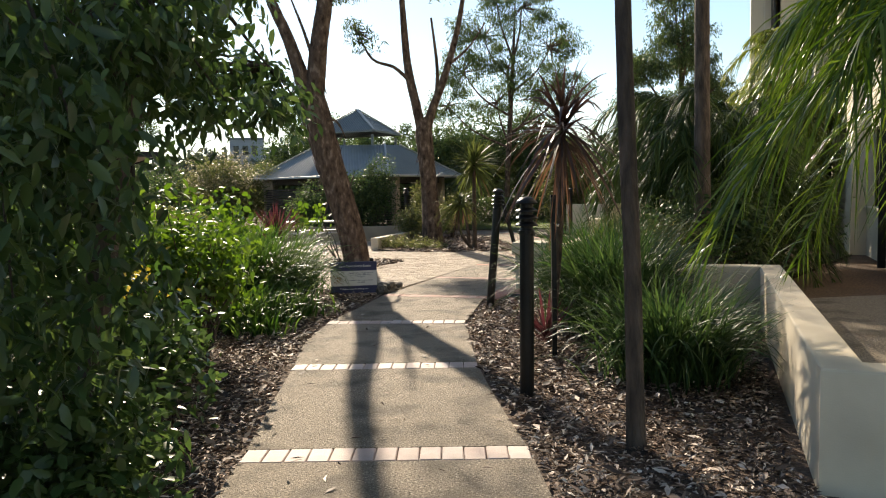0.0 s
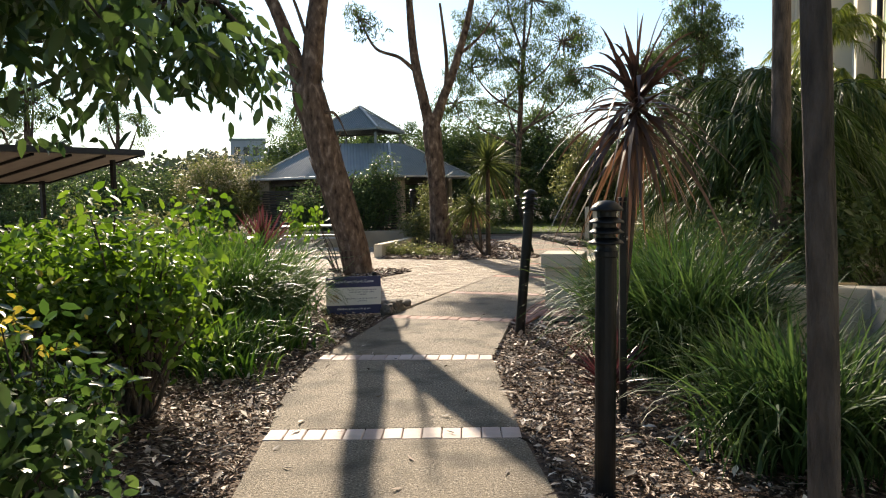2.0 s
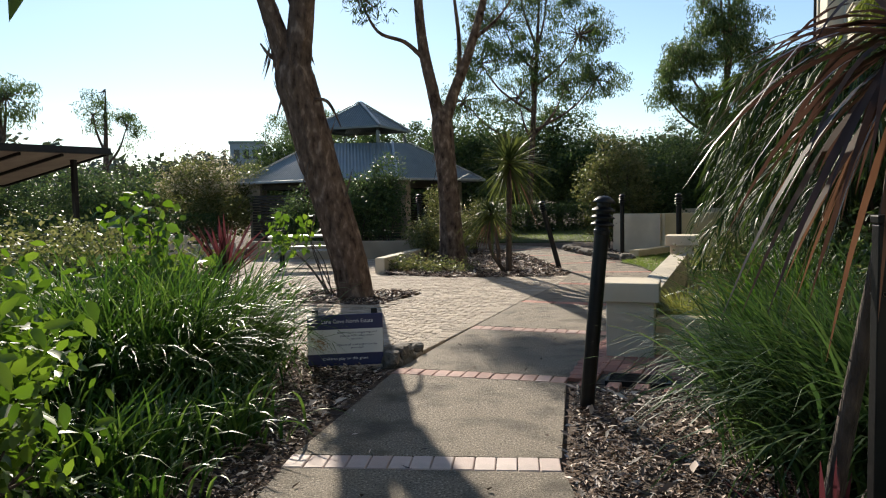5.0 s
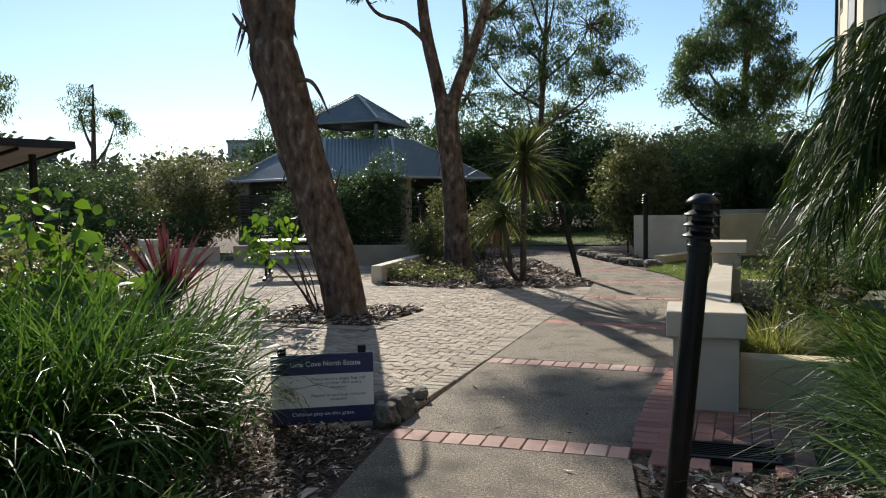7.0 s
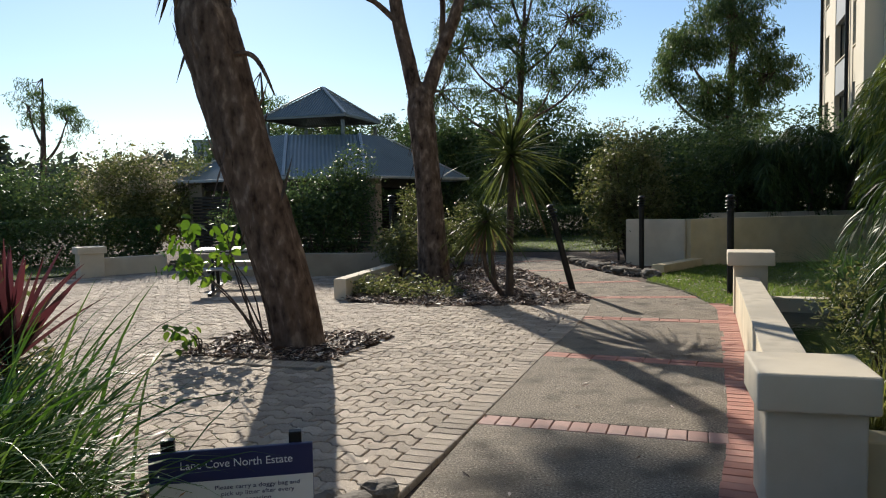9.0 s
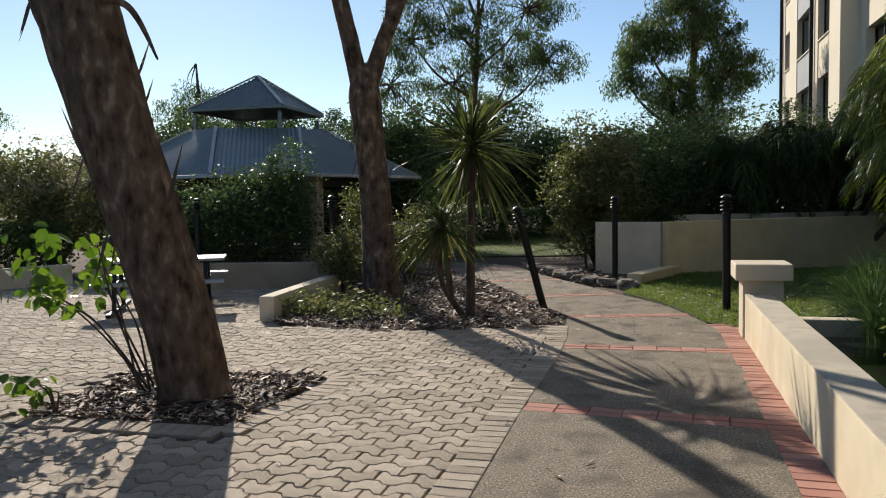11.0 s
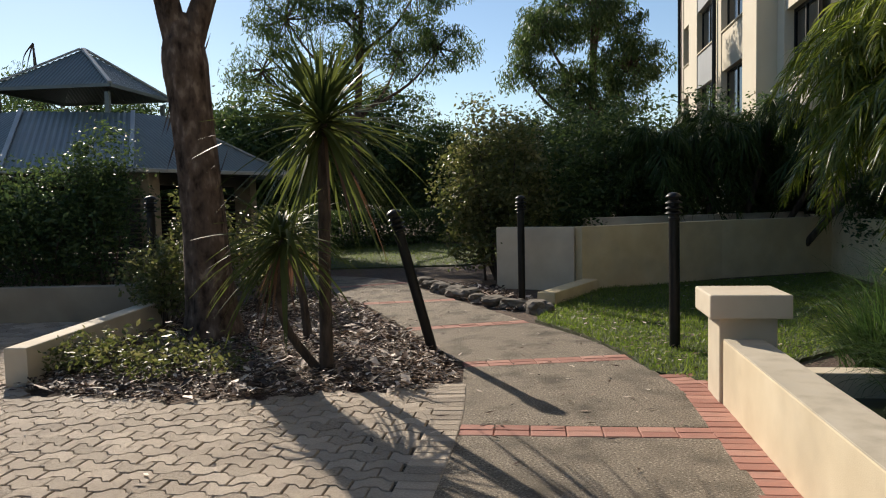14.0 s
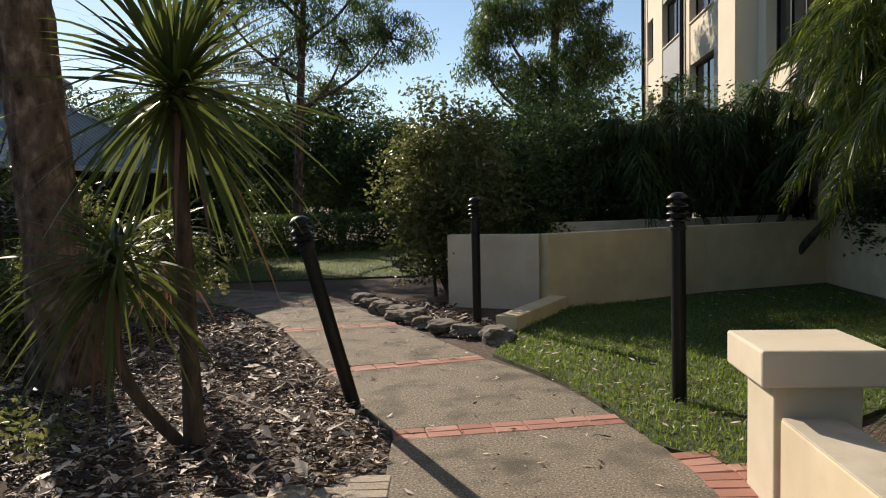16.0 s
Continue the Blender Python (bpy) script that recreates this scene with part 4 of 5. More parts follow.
# slim trunk beside the path
tree("slim_tree", (1.08, 4.33), [(1.11, 4.33, -0.1, 0.08), (1.1, 4.33, 0.1, 0.056), (1.085, 4.34, 1.0, 0.049), (1.05, 4.35, 2.0, 0.047), (1.03, 4.36, 3.0, 0.044), (1.01, 4.36, 4.6, 0.036)],
     [], [((0.95, 4.5, 5.4), (1.3, 1.3, 1.0), 24, 60, 0.25)], M_BARK_DARK, M_LEAF_DEEP, "slim dark trunked tree standing in leaf litter", size=0.14, aspect=0.25, seed=13, ridges=7, segs=18)
# dark trunk near the building
tree("tall_trunk_tree", (3.38, 9.9), [(3.38, 9.9, -0.1, 0.15), (3.38, 9.9, 1.0, 0.11), (3.37, 9.9, 3.0, 0.095), (3.35, 9.9, 7.0, 0.08)], [],
     [((3.3, 10.2, 7.4), (1.8, 1.8, 1.2), 30, 60, 0.3)], M_BARK_DARK, M_LEAF_DEEP, "tall dark trunked tree among the palms", size=0.18, aspect=0.25, seed=14, segs=14)
# tree above the path start
tree("broadleaf_tree", (-1.75, 4.0),
     [(-1.85, 4.05, -0.1, 0.1), (-1.9, 4.0, 0.5, 0.08), (-1.78, 3.98, 1.2, 0.072), (-1.62, 3.9, 1.9, 0.065), (-1.6, 3.85, 2.7, 0.05)],
     [[(-1.64, 3.92, 1.7, 0.06), (-1.6, 4.4, 2.45, 0.04), (-1.45, 4.9, 2.75, 0.02), (-1.2, 5.4, 2.4, 0.006)], [(-1.66, 3.94, 1.4, 0.05), (-2.2, 3.6, 2.0, 0.035), (-2.7, 3.4, 2.4, 0.02)],
      [(-1.6, 3.85, 2.6, 0.05), (-1.2, 3.9, 3.1, 0.03), (-0.9, 4.2, 3.3, 0.015)], [(-1.6, 3.9, 2.2, 0.04), (-1.9, 3.0, 2.7, 0.02)]],
     [((-1.85, 3.5, 2.75), (0.95, 1.2, 0.75), 48, 60, 0.17), ((-1.2, 5.4, 2.2), (0.25, 0.3, 0.26), 13, 42, 0.09), ((-1.55, 4.75, 2.65), (0.5, 0.5, 0.4), 14, 50, 0.13), ((-2.5, 3.9, 1.5), (0.7, 0.8, 1.0), 36, 55, 0.17), ((-2.1, 2.5, 1.5), (0.5, 0.6, 1.1), 24, 50, 0.16),
      ((-1.5, 3.0, 1.95), (0.32, 0.45, 0.55), 24, 42, 0.14), ((-1.55, 3.3, 1.1), (0.3, 0.4, 0.45), 20, 40, 0.14), ((-1.35, 4.1, 2.2), (0.4, 0.45, 0.4), 13, 45, 0.13), ((-1.8, 3.0, 0.75), (0.4, 0.45, 0.4), 14, 40, 0.14), ((-1.6, 2.7, 1.6), (0.4, 0.5, 0.7), 26, 42, 0.15), ((-1.95, 4.3, 2.35), (0.6, 0.6, 0.45), 26, 50, 0.16), ((-1.8, 5.2, 2.25), (0.5, 0.5, 0.38), 20, 44, 0.14), ((-2.6, 4.4, 2.6), (0.9, 0.9, 0.7), 44, 60, 0.18), ((-3.0, 5.2, 2.0), (0.7, 0.8, 0.7), 30, 60, 0.18)],
     M_BARK_DARK, M_LEAF_DEEP, "dark leafy tree overhanging the path start", size=0.098, aspect=0.42, droop=1.0, seed=15, segs=14, twigs=0.15, fine=True)


def shrub(at, radii, leaf, label, clumps=40, per=70, size=0.07, aspect=0.5, seed=0, spread=0.13, stems=9, z=None, category="shrub", group="", stem=None, low=-0.7, name="shrub", droop=0.1, fine=False, off=(0.0, 0.0)):
    """A bush: several stems from the ground and a clumped crown."""
    rng = np.random.default_rng(seed)
    ob = holder(name, (at[0], at[1], 0), label, category, group)
    zc = radii[2] * 0.95 if z is None else z
    p, cs = clumped((*off, zc), radii, clumps, per, spread, rng, 0.5, low)
    p = p[p[:, 2] > 0.02]
    make = fine_leaves if fine else leaves
    np_part("foliage", make(p, size, aspect, droop, rng), leaf, ob)
    big = radii[0] > 0.78
    inner = clumped((*off, zc), np.asarray(radii) * (0.84 if big else 0.7), max(6, clumps // 2), per // (2 if big else 5), spread * 1.5, rng, 0.1, low)[0]
    np_part("inner_foliage", make(inner[inner[:, 2] > 0.02], size * (1.6 if big and not fine else 1.1), aspect, droop, rng), leaf, ob)
    for q in cs[rng.permutation(len(cs))[:stems]]:
        b = np.array((*(rng.normal(0, 0.1, 2) * min(radii[0], 1.0)), -0.05))
        mid = (b + q) / 2 + np.array((0, 0, 0.1)) + rng.normal(0, 0.05, 3)
        r = 0.008 + 0.012 * radii[2]
        np_part("stem", tube([(*b, r), (*mid, r * 0.7), (*q, r * 0.3)], 5, 4, 0.0, 1), stem or M_BARK_DARK, ob)
    return ob


shrub((-2.32, 7.0), (0.6, 0.62, 0.62), M_LEAF_BRIGHT, "bright green leafy shrub beside mulch path edge", 60, 27, 0.098, 0.5, 21, 0.12, 46, 0.88, fine=True, low=-0.75)
shrub((-2.75, 6.2), (0.42, 0.48, 0.32), M_LEAF_BRIGHT, "spreading bright green shrub with bare lower stems", 26, 42, 0.08, 0.5, 19, 0.13, 30, 0.95, fine=True, low=-0.3)
shrub((-2.6, 7.7), (0.55, 0.6, 0.45), M_LEAF_BRIGHT, "leafy green shrub between tree and grasses", 40, 46, 0.078, 0.5, 18, 0.13, 20, 0.85, fine=True)
shrub((-1.95, 5.0), (0.22, 0.22, 0.2), M_LEAF_YELLOW, "yellowing leafy twig tips beside the shrub", 6, 10, 0.06, 0.5, 17, 0.08, 6, 0.95, fine=True)
shrub((-2.9, 6.6), (0.8, 0.9, 0.62), M_LEAF_BRIGHT, "bright green leafy shrub behind the path edge", 60, 70, 0.085, 0.5, 22, 0.13, 18, 0.72, fine=True)
shrub((-1.7, 3.2), (0.4, 0.55, 0.36), M_LEAF_DEEP, "low dark glossy shrub at path edge", 40, 70, 0.085, 0.5, 23, 0.12, 10, 0.4, fine=True)
shrub((-1.8, 4.4), (0.34, 0.38, 0.34), M_LEAF_DEEP, "dark leafy shrub under the overhanging tree", 26, 44, 0.09, 0.5, 39, 0.12, 8, 0.48, fine=True)
shrub((-3.0, 4.9), (0.85, 0.9, 0.8), M_LEAF_DEEP, "dark green shrub under the tree", 60, 70, 0.09, 0.5, 24, 0.14, 12, 0.75, fine=True)
shrub((-3.7, 8.4), (1.0, 1.1, 0.55), M_LEAF_BRIGHT, "light green shrub in the side bed", 50, 60, 0.085, 0.5, 25, 0.14, 12, 0.62, fine=True)
shrub((-4.3, 12.5), (1.1, 1.1, 0.55), M_LEAF_OLIVE, "olive green low shrub in the side bed", 70, 60, 0.07, 0.5, 26, 0.14, 14, 0.72)
shrub((-3.4, 13.0), (0.5, 0.45, 0.35), M_LEAF_OLIVE, "low olive shrub behind the red cordyline", 30, 50, 0.065, 0.5, 46, 0.11, 8, 0.45)
shrub((-5.8, 14.8), (1.3, 1.4, 0.6), M_LEAF_OLIVE, "olive green low shrub beyond the red cordyline", 70, 50, 0.08, 0.5, 27, 0.15, 10, 0.7)
shrub((-5.0, 10.2), (1.4, 1.6, 0.6), M_LEAF_BRIGHT, "sprawling light green shrub in side bed", 60, 55, 0.085, 0.5, 28, 0.16, 12, 0.6, fine=True)
shrub((-2.2, 16.3), (0.5, 0.35, 0.32), M_LEAF_BRIGHT, "sucker shoots with bright heart leaves at the trunk foot", 15, 8, 0.13, 0.75, 29, 0.12, 7, 1.0, name="sapling", category="sapling", droop=0.9, fine=True, off=(-0.65, 0.1))
shrub((-2.75, 15.75), (0.16, 0.14, 0.12), M_LEAF_BRIGHT, "low shoot with a few heart leaves above litter", 4, 7, 0.11, 0.75, 30, 0.06, 3, 0.2, name="sapling", category="sapling", droop=0.6, fine=True, off=(-0.25, 0.0))
shrub((-3.3, 11.5), (0.55, 0.5, 0.62), M_LEAF_BRIGHT, "climbing plant with bright heart leaves on thin stems", 22, 16, 0.12, 0.75, 16, 0.13, 14, 0.95, name="climber", category="climbing plant", droop=0.7, fine=True)
shrub((-2.2, 5.0), (0.42, 0.45, 0.34), M_LEAF_GLOSS, "glossy leaved shrub catching the light", 22, 36, 0.09, 0.45, 15, 0.12, 12, 0.62, fine=True)
shrub((-1.9, 5.15), (0.3, 0.32, 0.22), M_LEAF_GLOSS, "small shrub with shiny leaves above the mulch", 14, 22, 0.085, 0.5, 14, 0.1, 9, 0.5, fine=True)
# pavilion planting and bed shrubs
shrub((-2.75, 25.2), (1.15, 0.8, 1.1), M_LEAF_DARK, "dense dark green shrub before the pavilion", 100, 100, 0.066, 0.5, 31, 0.23, 10, 1.2)
shrub((-4.15, 25.35), (0.95, 0.6, 0.8), M_LEAF_DARK, "dense dark green shrub beside the pavilion screen", 80, 95, 0.066, 0.5, 38, 0.17, 8, 0.95)
shrub((-2.1, 25.3), (0.5, 0.45, 0.8), M_LEAF_DARK, "tall dark green shrub tip before the pavilion", 44, 70, 0.066, 0.5, 32, 0.12, 6, 1.95)
shrub((-0.92, 22.75), (0.52, 0.5, 0.5), M_LEAF_OLIVE, "small olive shrub at the tree foot", 44, 60, 0.07, 0.5, 33, 0.11, 8, 0.6)
shrub((0.35, 24.3), (0.7, 0.6, 0.6), M_LEAF_OLIVE, "yellow green shrub behind the cordylines", 40, 60, 0.07, 0.5, 34, 0.12, 8, 0.75)
shrub((-0.55, 24.6), (0.55, 0.5, 0.75), M_LEAF_OLIVE, "yellow green shrub behind forked trunk", 40, 60, 0.07, 0.5, 35, 0.12, 8, 1.0)
shrub((-0.95, 20.4), (0.8, 0.65, 0.16), M_LEAF_OLIVE, "low green ground cover in mulch bed", 44, 30, 0.055, 0.5, 36, 0.1, 4, 0.1, category="ground cover", name="ground_cover")
shrub((-0.35, 19.95), (0.55, 0.5, 0.14), M_LEAF_OLIVE, "low green ground cover by leaf litter", 26, 22, 0.055, 0.5, 37, 0.1, 4, 0.08, category="ground cover", name="ground_cover")
shrub((3.05, 13.7), (0.45, 0.5, 0.42), M_LEAF_OLIVE, "yellow green water plant in the pond corner", 40, 60, 0.07, 0.25, 47, 0.12, 14, 0.55, category="water plant", name="water_plant")
# hedge line at the back left
shrub((-8.0, 28.9), (2.0, 1.2, 1.6), M_LEAF_OLIVE, "broad flowering shrub with pale bronze tips", 150, 80, 0.09, 0.5, 41, 0.22, 12, 1.55)
shrub((-8.0, 28.8), (1.85, 1.1, 1.4), M_BLOSSOM, "pale blossom tips over the broad shrub", 110, 22, 0.06, 0.6, 45, 0.16, 0, 1.85, low=0.1, name="blossom", category="blossom")
shrub((-11.8, 29.6), (2.2, 1.5, 1.5), M_LEAF_DARK, "dark green hedge shrub beyond the lawn", 130, 70, 0.1, 0.5, 42, 0.25, 8, 1.5)
shrub((-15.5, 29.9), (2.6, 1.6, 1.6), M_LEAF_DARK, "dark green hedge shrub beyond the lawn", 130, 70, 0.1, 0.5, 43, 0.25, 8, 1.6)
shrub((-20.6, 29.6), (3.0, 1.8, 1.9), M_LEAF_DARK, "dark green hedge shrub at the garden end", 130, 70, 0.11, 0.5, 44, 0.28, 8, 1.9)


def hedge(a, b, w, h, leaf, label, seed):
    """A clipped box hedge: a dense shell of small leaves over a twiggy core."""
    rng = np.random.default_rng(seed)
    a, b = Vector((*a, 0)), Vector((*b, 0))
    d = b - a
    ob = holder("hedge", tuple(a), label, "hedge", turn=math.degrees(math.atan2(d.y, d.x)))
    n = int(d.length * 1700)
    p = np.stack([rng.uniform(0, d.length, n), rng.uniform(-w / 2, w / 2, n), rng.uniform(0, h, n)], 1)
    k = rng.integers(0, 3, n)
    p[k == 0, 1] = np.sign(p[k == 0, 1]) * w / 2 + rng.normal(0, 0.03, (k == 0).sum())
    p[k == 1, 2] = h + rng.normal(0, 0.03, (k == 1).sum())
    np_part("foliage", leaves(p, 0.062, 0.55, 0, rng), leaf, ob)
    q = np.stack([rng.uniform(0, d.length, n // 2), rng.uniform(-w / 2 + 0.06, w / 2 - 0.06, n // 2), rng.uniform(0, h - 0.06, n // 2)], 1)
    np_part("inner_foliage", leaves(q, 0.11, 0.6, 0, rng), leaf, ob)
    return ob


hedge((-18.0, 27.5), (-7.3, 27.9), 0.8, 1.12, M_LEAF_DEEP, "clipped dark hedge with sunlit top", 51)
hedge((-2.5, 33.8), (7.5, 38.5), 0.9, 1.1, M_LEAF_DARK, "dark clipped hedge beyond the far lawn", 52)
# bushes behind the garden wall
shrub((4.45, 26.2), (1.05, 0.9, 1.65), M_LEAF_OLIVE, "tall olive shrub with bronze tips at path bend", 130, 85, 0.08, 0.5, 61, 0.19, 12, 1.55)
shrub((5.9, 27.0), (1.2, 1.0, 1.45), M_LEAF_DARK, "dark green shrub behind the garden wall", 100, 80, 0.09, 0.5, 62, 0.2, 8, 1.5)
for k, (x, y, r, h) in enumerate(((7.6, 27.6, 1.5, 1.65), (9.6, 27.8, 1.5, 1.75), (11.2, 27.5, 1.0, 1.8), (7.0, 30.0, 1.8, 1.9), (10.0, 31.0, 2.0, 2.1))):
    shrub((x, y), (r, 1.0, h), M_LEAF_DARK, "dark shaded shrub behind the garden wall", 100, 80, 0.1, 0.45, 63 + k, 0.22, 8, h + 0.05)
# woodland behind the pavilion
for k, (x, y, r, h) in enumerate(((0.2, 34.5, 1.7, 2.2), (3.2, 46.0, 2.8, 3.2), (-1.6, 40.0, 1.8, 2.4), (6.8, 41.5, 2.4, 2.3), (1.6, 43.0, 2.0, 2.6), (5.4, 44.0, 2.2, 3.3), (-6.5, 37.0, 2.4, 2.4), (-3.4, 37.0, 2.0, 2.3), (10.0, 40.0, 2.2, 2.1), (14.0, 44.0, 2.5, 2.4))):
    tree("tree", (x, y), [(x, y, -0.1, 0.2), (x + 0.1, y, h * 0.6, 0.15), (x, y, h * 1.3, 0.08)], [], [((x, y, h * 1.05), (r, r * 0.8, h), 150, 75, 0.27)],
         M_BARK_DARK, M_LEAF_DARK, "dark bushy tree behind the pavilion garden", size=0.13, aspect=0.45, seed=80 + k, twigs=0.1, fill=True)


def open_gum(at, h, lean, crowns, seed, label, leaf, r0=0.2, size=0.2, per=120):
    """A tall open eucalypt: limbs reach every crown mass."""
    x, y = at
    trunk = [(x, y, -0.1, r0 * 1.3), (x, y, 1.0, r0), (x + lean * 0.4, y, h * 0.45, r0 * 0.8), (x + lean * 0.7, y, h * 0.7, r0 * 0.55), (x + lean, y, h, r0 * 0.15)]
    limbs = []
    for c, r, k in crowns:
        z0 = max(1.8, min(h * 0.7, c[2] - 2.2))
        s = z0 / h
        bx = x + lean * s
        limbs.append([(bx, y, z0, r0 * 0.45), ((bx + c[0]) / 2 + (c[0] - bx) * 0.12, (y + c[1]) / 2, z0 + (c[2] - z0) * 0.45, r0 * 0.3), (*c, r0 * 0.12)])
    return tree("eucalypt", at, trunk, limbs, [(c, r, k, per, 0.26) for c, r, k in crowns], M_BARK, leaf, label, size=size, aspect=0.22, droop=1.4, seed=seed, twigs=0.8)


open_gum((3.3, 38.9), 11.5, 0.6, [((1.2, 38.6, 7.4), (1.35, 1.20, 1.12), 26), ((2.2, 38.9, 9.2), (1.62, 1.20, 1.26), 33), ((4.2, 38.8, 10.6), (1.89, 1.44, 1.40), 42), ((5.6, 38.9, 8.6), (1.62, 1.20, 1.40), 35), ((6.3, 38.6, 6.6), (1.22, 1.08, 0.98), 23),
                                    ((3.4, 38.6, 7.6), (1.22, 0.96, 0.98), 19), ((0.4, 38.8, 5.8), (1.08, 0.96, 1.12), 19), ((5.0, 39.0, 6.4), (1.08, 0.96, 0.84), 16), ((2.9, 39.4, 6.0), (1.5, 1.0, 0.9), 22), ((2.8, 39.0, 11.8), (1.62, 1.20, 1.12), 29)], 101, "tall open eucalypt with sparse hanging foliage", M_LEAF_GUM, r0=0.15, size=0.17, per=150)
open_gum((12.2, 39.5), 11.0, 0.3, [((12.6, 39.3, 8.6), (1.8, 1.5, 1.6), 66), ((10.4, 39.4, 7.4), (1.3, 1.2, 0.9), 34), ((13.6, 39.0, 6.2), (1.3, 1.2, 1.2), 44), ((11.2, 39.2, 5.6), (1.1, 1.0, 0.7), 18), ((12.4, 38.9, 4.6), (1.5, 1.2, 1.0), 34), ((12.0, 39.4, 11.0), (1.6, 1.4, 1.2), 36),
                                    ((9.6, 39.5, 6.0), (0.8, 0.8, 0.5), 10)], 102, "tall dense eucalypt near the apartment building", M_LEAF_GUM, per=170)
open_gum((-7.5, 44.0), 7.5, -0.3, [((-7.5, 44.0, 5.4), (2.0, 1.5, 1.2), 40), ((-5.0, 44.0, 4.8), (1.6, 1.2, 1.0), 26)], 103, "far eucalypt behind the pavilion roof", M_LEAF_GUM)
open_gum((-17.5, 33.5), 7.0, 0.2, [((-17.0, 33.4, 5.6), (1.6, 1.2, 0.8), 22), ((-18.6, 33.5, 5.0), (1.2, 1.0, 0.7), 14)], 105, "light feathery tree behind the shelter", M_LEAF_GUM)
open_gum((-20.0, 48.0), 8.0, 0.3, [((-20.5, 48.0, 6.6), (1.0, 1.0, 1.2), 14), ((-18.6, 48.0, 5.8), (0.9, 1.0, 0.9), 12)], 104, "thin far tree above the hedge line", M_LEAF_GUM)


# ---- grasses, cordylines and palms ----
def grass_clump(at, n, ln, w, leaf, label, seed, base=0.18, group="fountain grass clumps", name="grass_clump", category="grass clump", bend=(50, 150)):
    rng = np.random.default_rng(seed)
    ob = holder(name, (at[0], at[1], 0), label, category, group)
    p = np.concatenate([rng.normal(0, base * 0.8, (n, 2)), np.full((n, 1), -0.04)], 1)
    az = np.arctan2(p[:, 1], p[:, 0]) + rng.normal(0, 0.9, n)
    el = rng.uniform(62, 96, n)
    bd = rng.uniform(*bend, n)
    sector = ((az / (2 * np.pi)) * 6).astype(int) % 6
    for k in range(6):
        m = sector == k
        c = int(m.sum())
        np_part("tuft", arcs(p[m], az[m], el[m], bd[m], ln * rng.uniform(0.5, 1.15, c), w * rng.uniform(0.7, 1.2, c), 7, rng), leaf, ob)
    return ob


for k, (x, y, n, l) in enumerate(((-2.5, 10.45, 1000, 1.2), (-2.75, 10.0, 1100, 1.25), (-3.25, 10.2, 1000, 1.25), (-2.7, 10.9, 900, 1.3), (-3.2, 10.9, 900, 1.3), (-2.4, 11.05, 700, 1.25), (-2.35, 10.6, 520, 1.05), (-3.8, 10.2, 800, 1.2), (-2.5, 9.75, 600, 0.95), (-3.1, 9.5, 700, 1.1))):
    grass_clump((x, y), n, l, 0.022, M_GRASS, "sunlit green fountain grass clump beside the path", 200 + k, base=0.26, bend=(35, 150))
for k, (x, y, n, l) in enumerate(((-1.9, 9.3, 220, 0.55), (-2.15, 8.8, 240, 0.6), (-2.45, 8.5, 220, 0.65), (-2.0, 8.2, 110, 0.42))):
    grass_clump((x, y), n, l, 0.024, M_GRASS, "low green grass tuft in the mulch", 212 + k, base=0.2, bend=(40, 140), group="low grass tufts")
for k, (x, y, n, l) in enumerate(((1.8, 6.0, 1100, 1.05), (1.85, 8.0, 1300, 1.5), (1.75, 8.8, 1000, 1.4), (2.1, 9.3, 600, 1.05), (2.25, 9.95, 900, 1.15), (2.5, 10.35, 1100, 1.4))):
    grass_clump((x, y), int(n * 1.2), l * 0.92, 0.021, M_GRASS_DEEP if k < 3 else M_GRASS, "tall green fountain grass clump in the mulch", 220 + k, base=0.25, bend=(35, 140))
for k, (x, y, n, l) in enumerate(((2.15, 12.35, 500, 0.7), (2.75, 12.25, 500, 0.75), (3.35, 12.0, 450, 0.75), (3.9, 11.8, 400, 0.8), (6.2, 16.6, 900, 1.1), (7.2, 16.9, 900, 1.2), (5.4, 16.6, 700, 1.0), (4.7, 17.0, 500, 0.9), (6.6, 17.4, 700, 1.2), (5.1, 17.9, 700, 1.1), (6.0, 18.2, 800, 1.3), (6.9, 18.8, 800, 1.3))):
    grass_clump((x, y), n * (3 if k < 4 else 1), l, 0.011, M_GRASS_PALE if k < 4 else M_GRASS_DEEP, "arching straw green grass tuft at the pond", 240 + k, base=0.12, group="pond grass tufts")


STRAPS = {}


def strap_leaf(el, ln, w, droop, material, seed):
    """One strap leaf that leaves the stem at an elevation and bends down."""
    key = (el, ln, w, droop, material.name, seed)
    if key not in STRAPS:
        rng = np.random.default_rng(abs(int(el)) + seed * 101)
        e = radians(el)
        v, f = blades(np.zeros((1, 3)), np.array([[math.cos(e), 0, math.sin(e)]]), ln, w, droop, 7, rng, 0.78)
        v[0::2, 2] += 0.12 * w
        v[1::2, 2] += 0.12 * w
        STRAPS[key] = np_mesh("strap_leaf", v, f, material)
    return STRAPS[key]


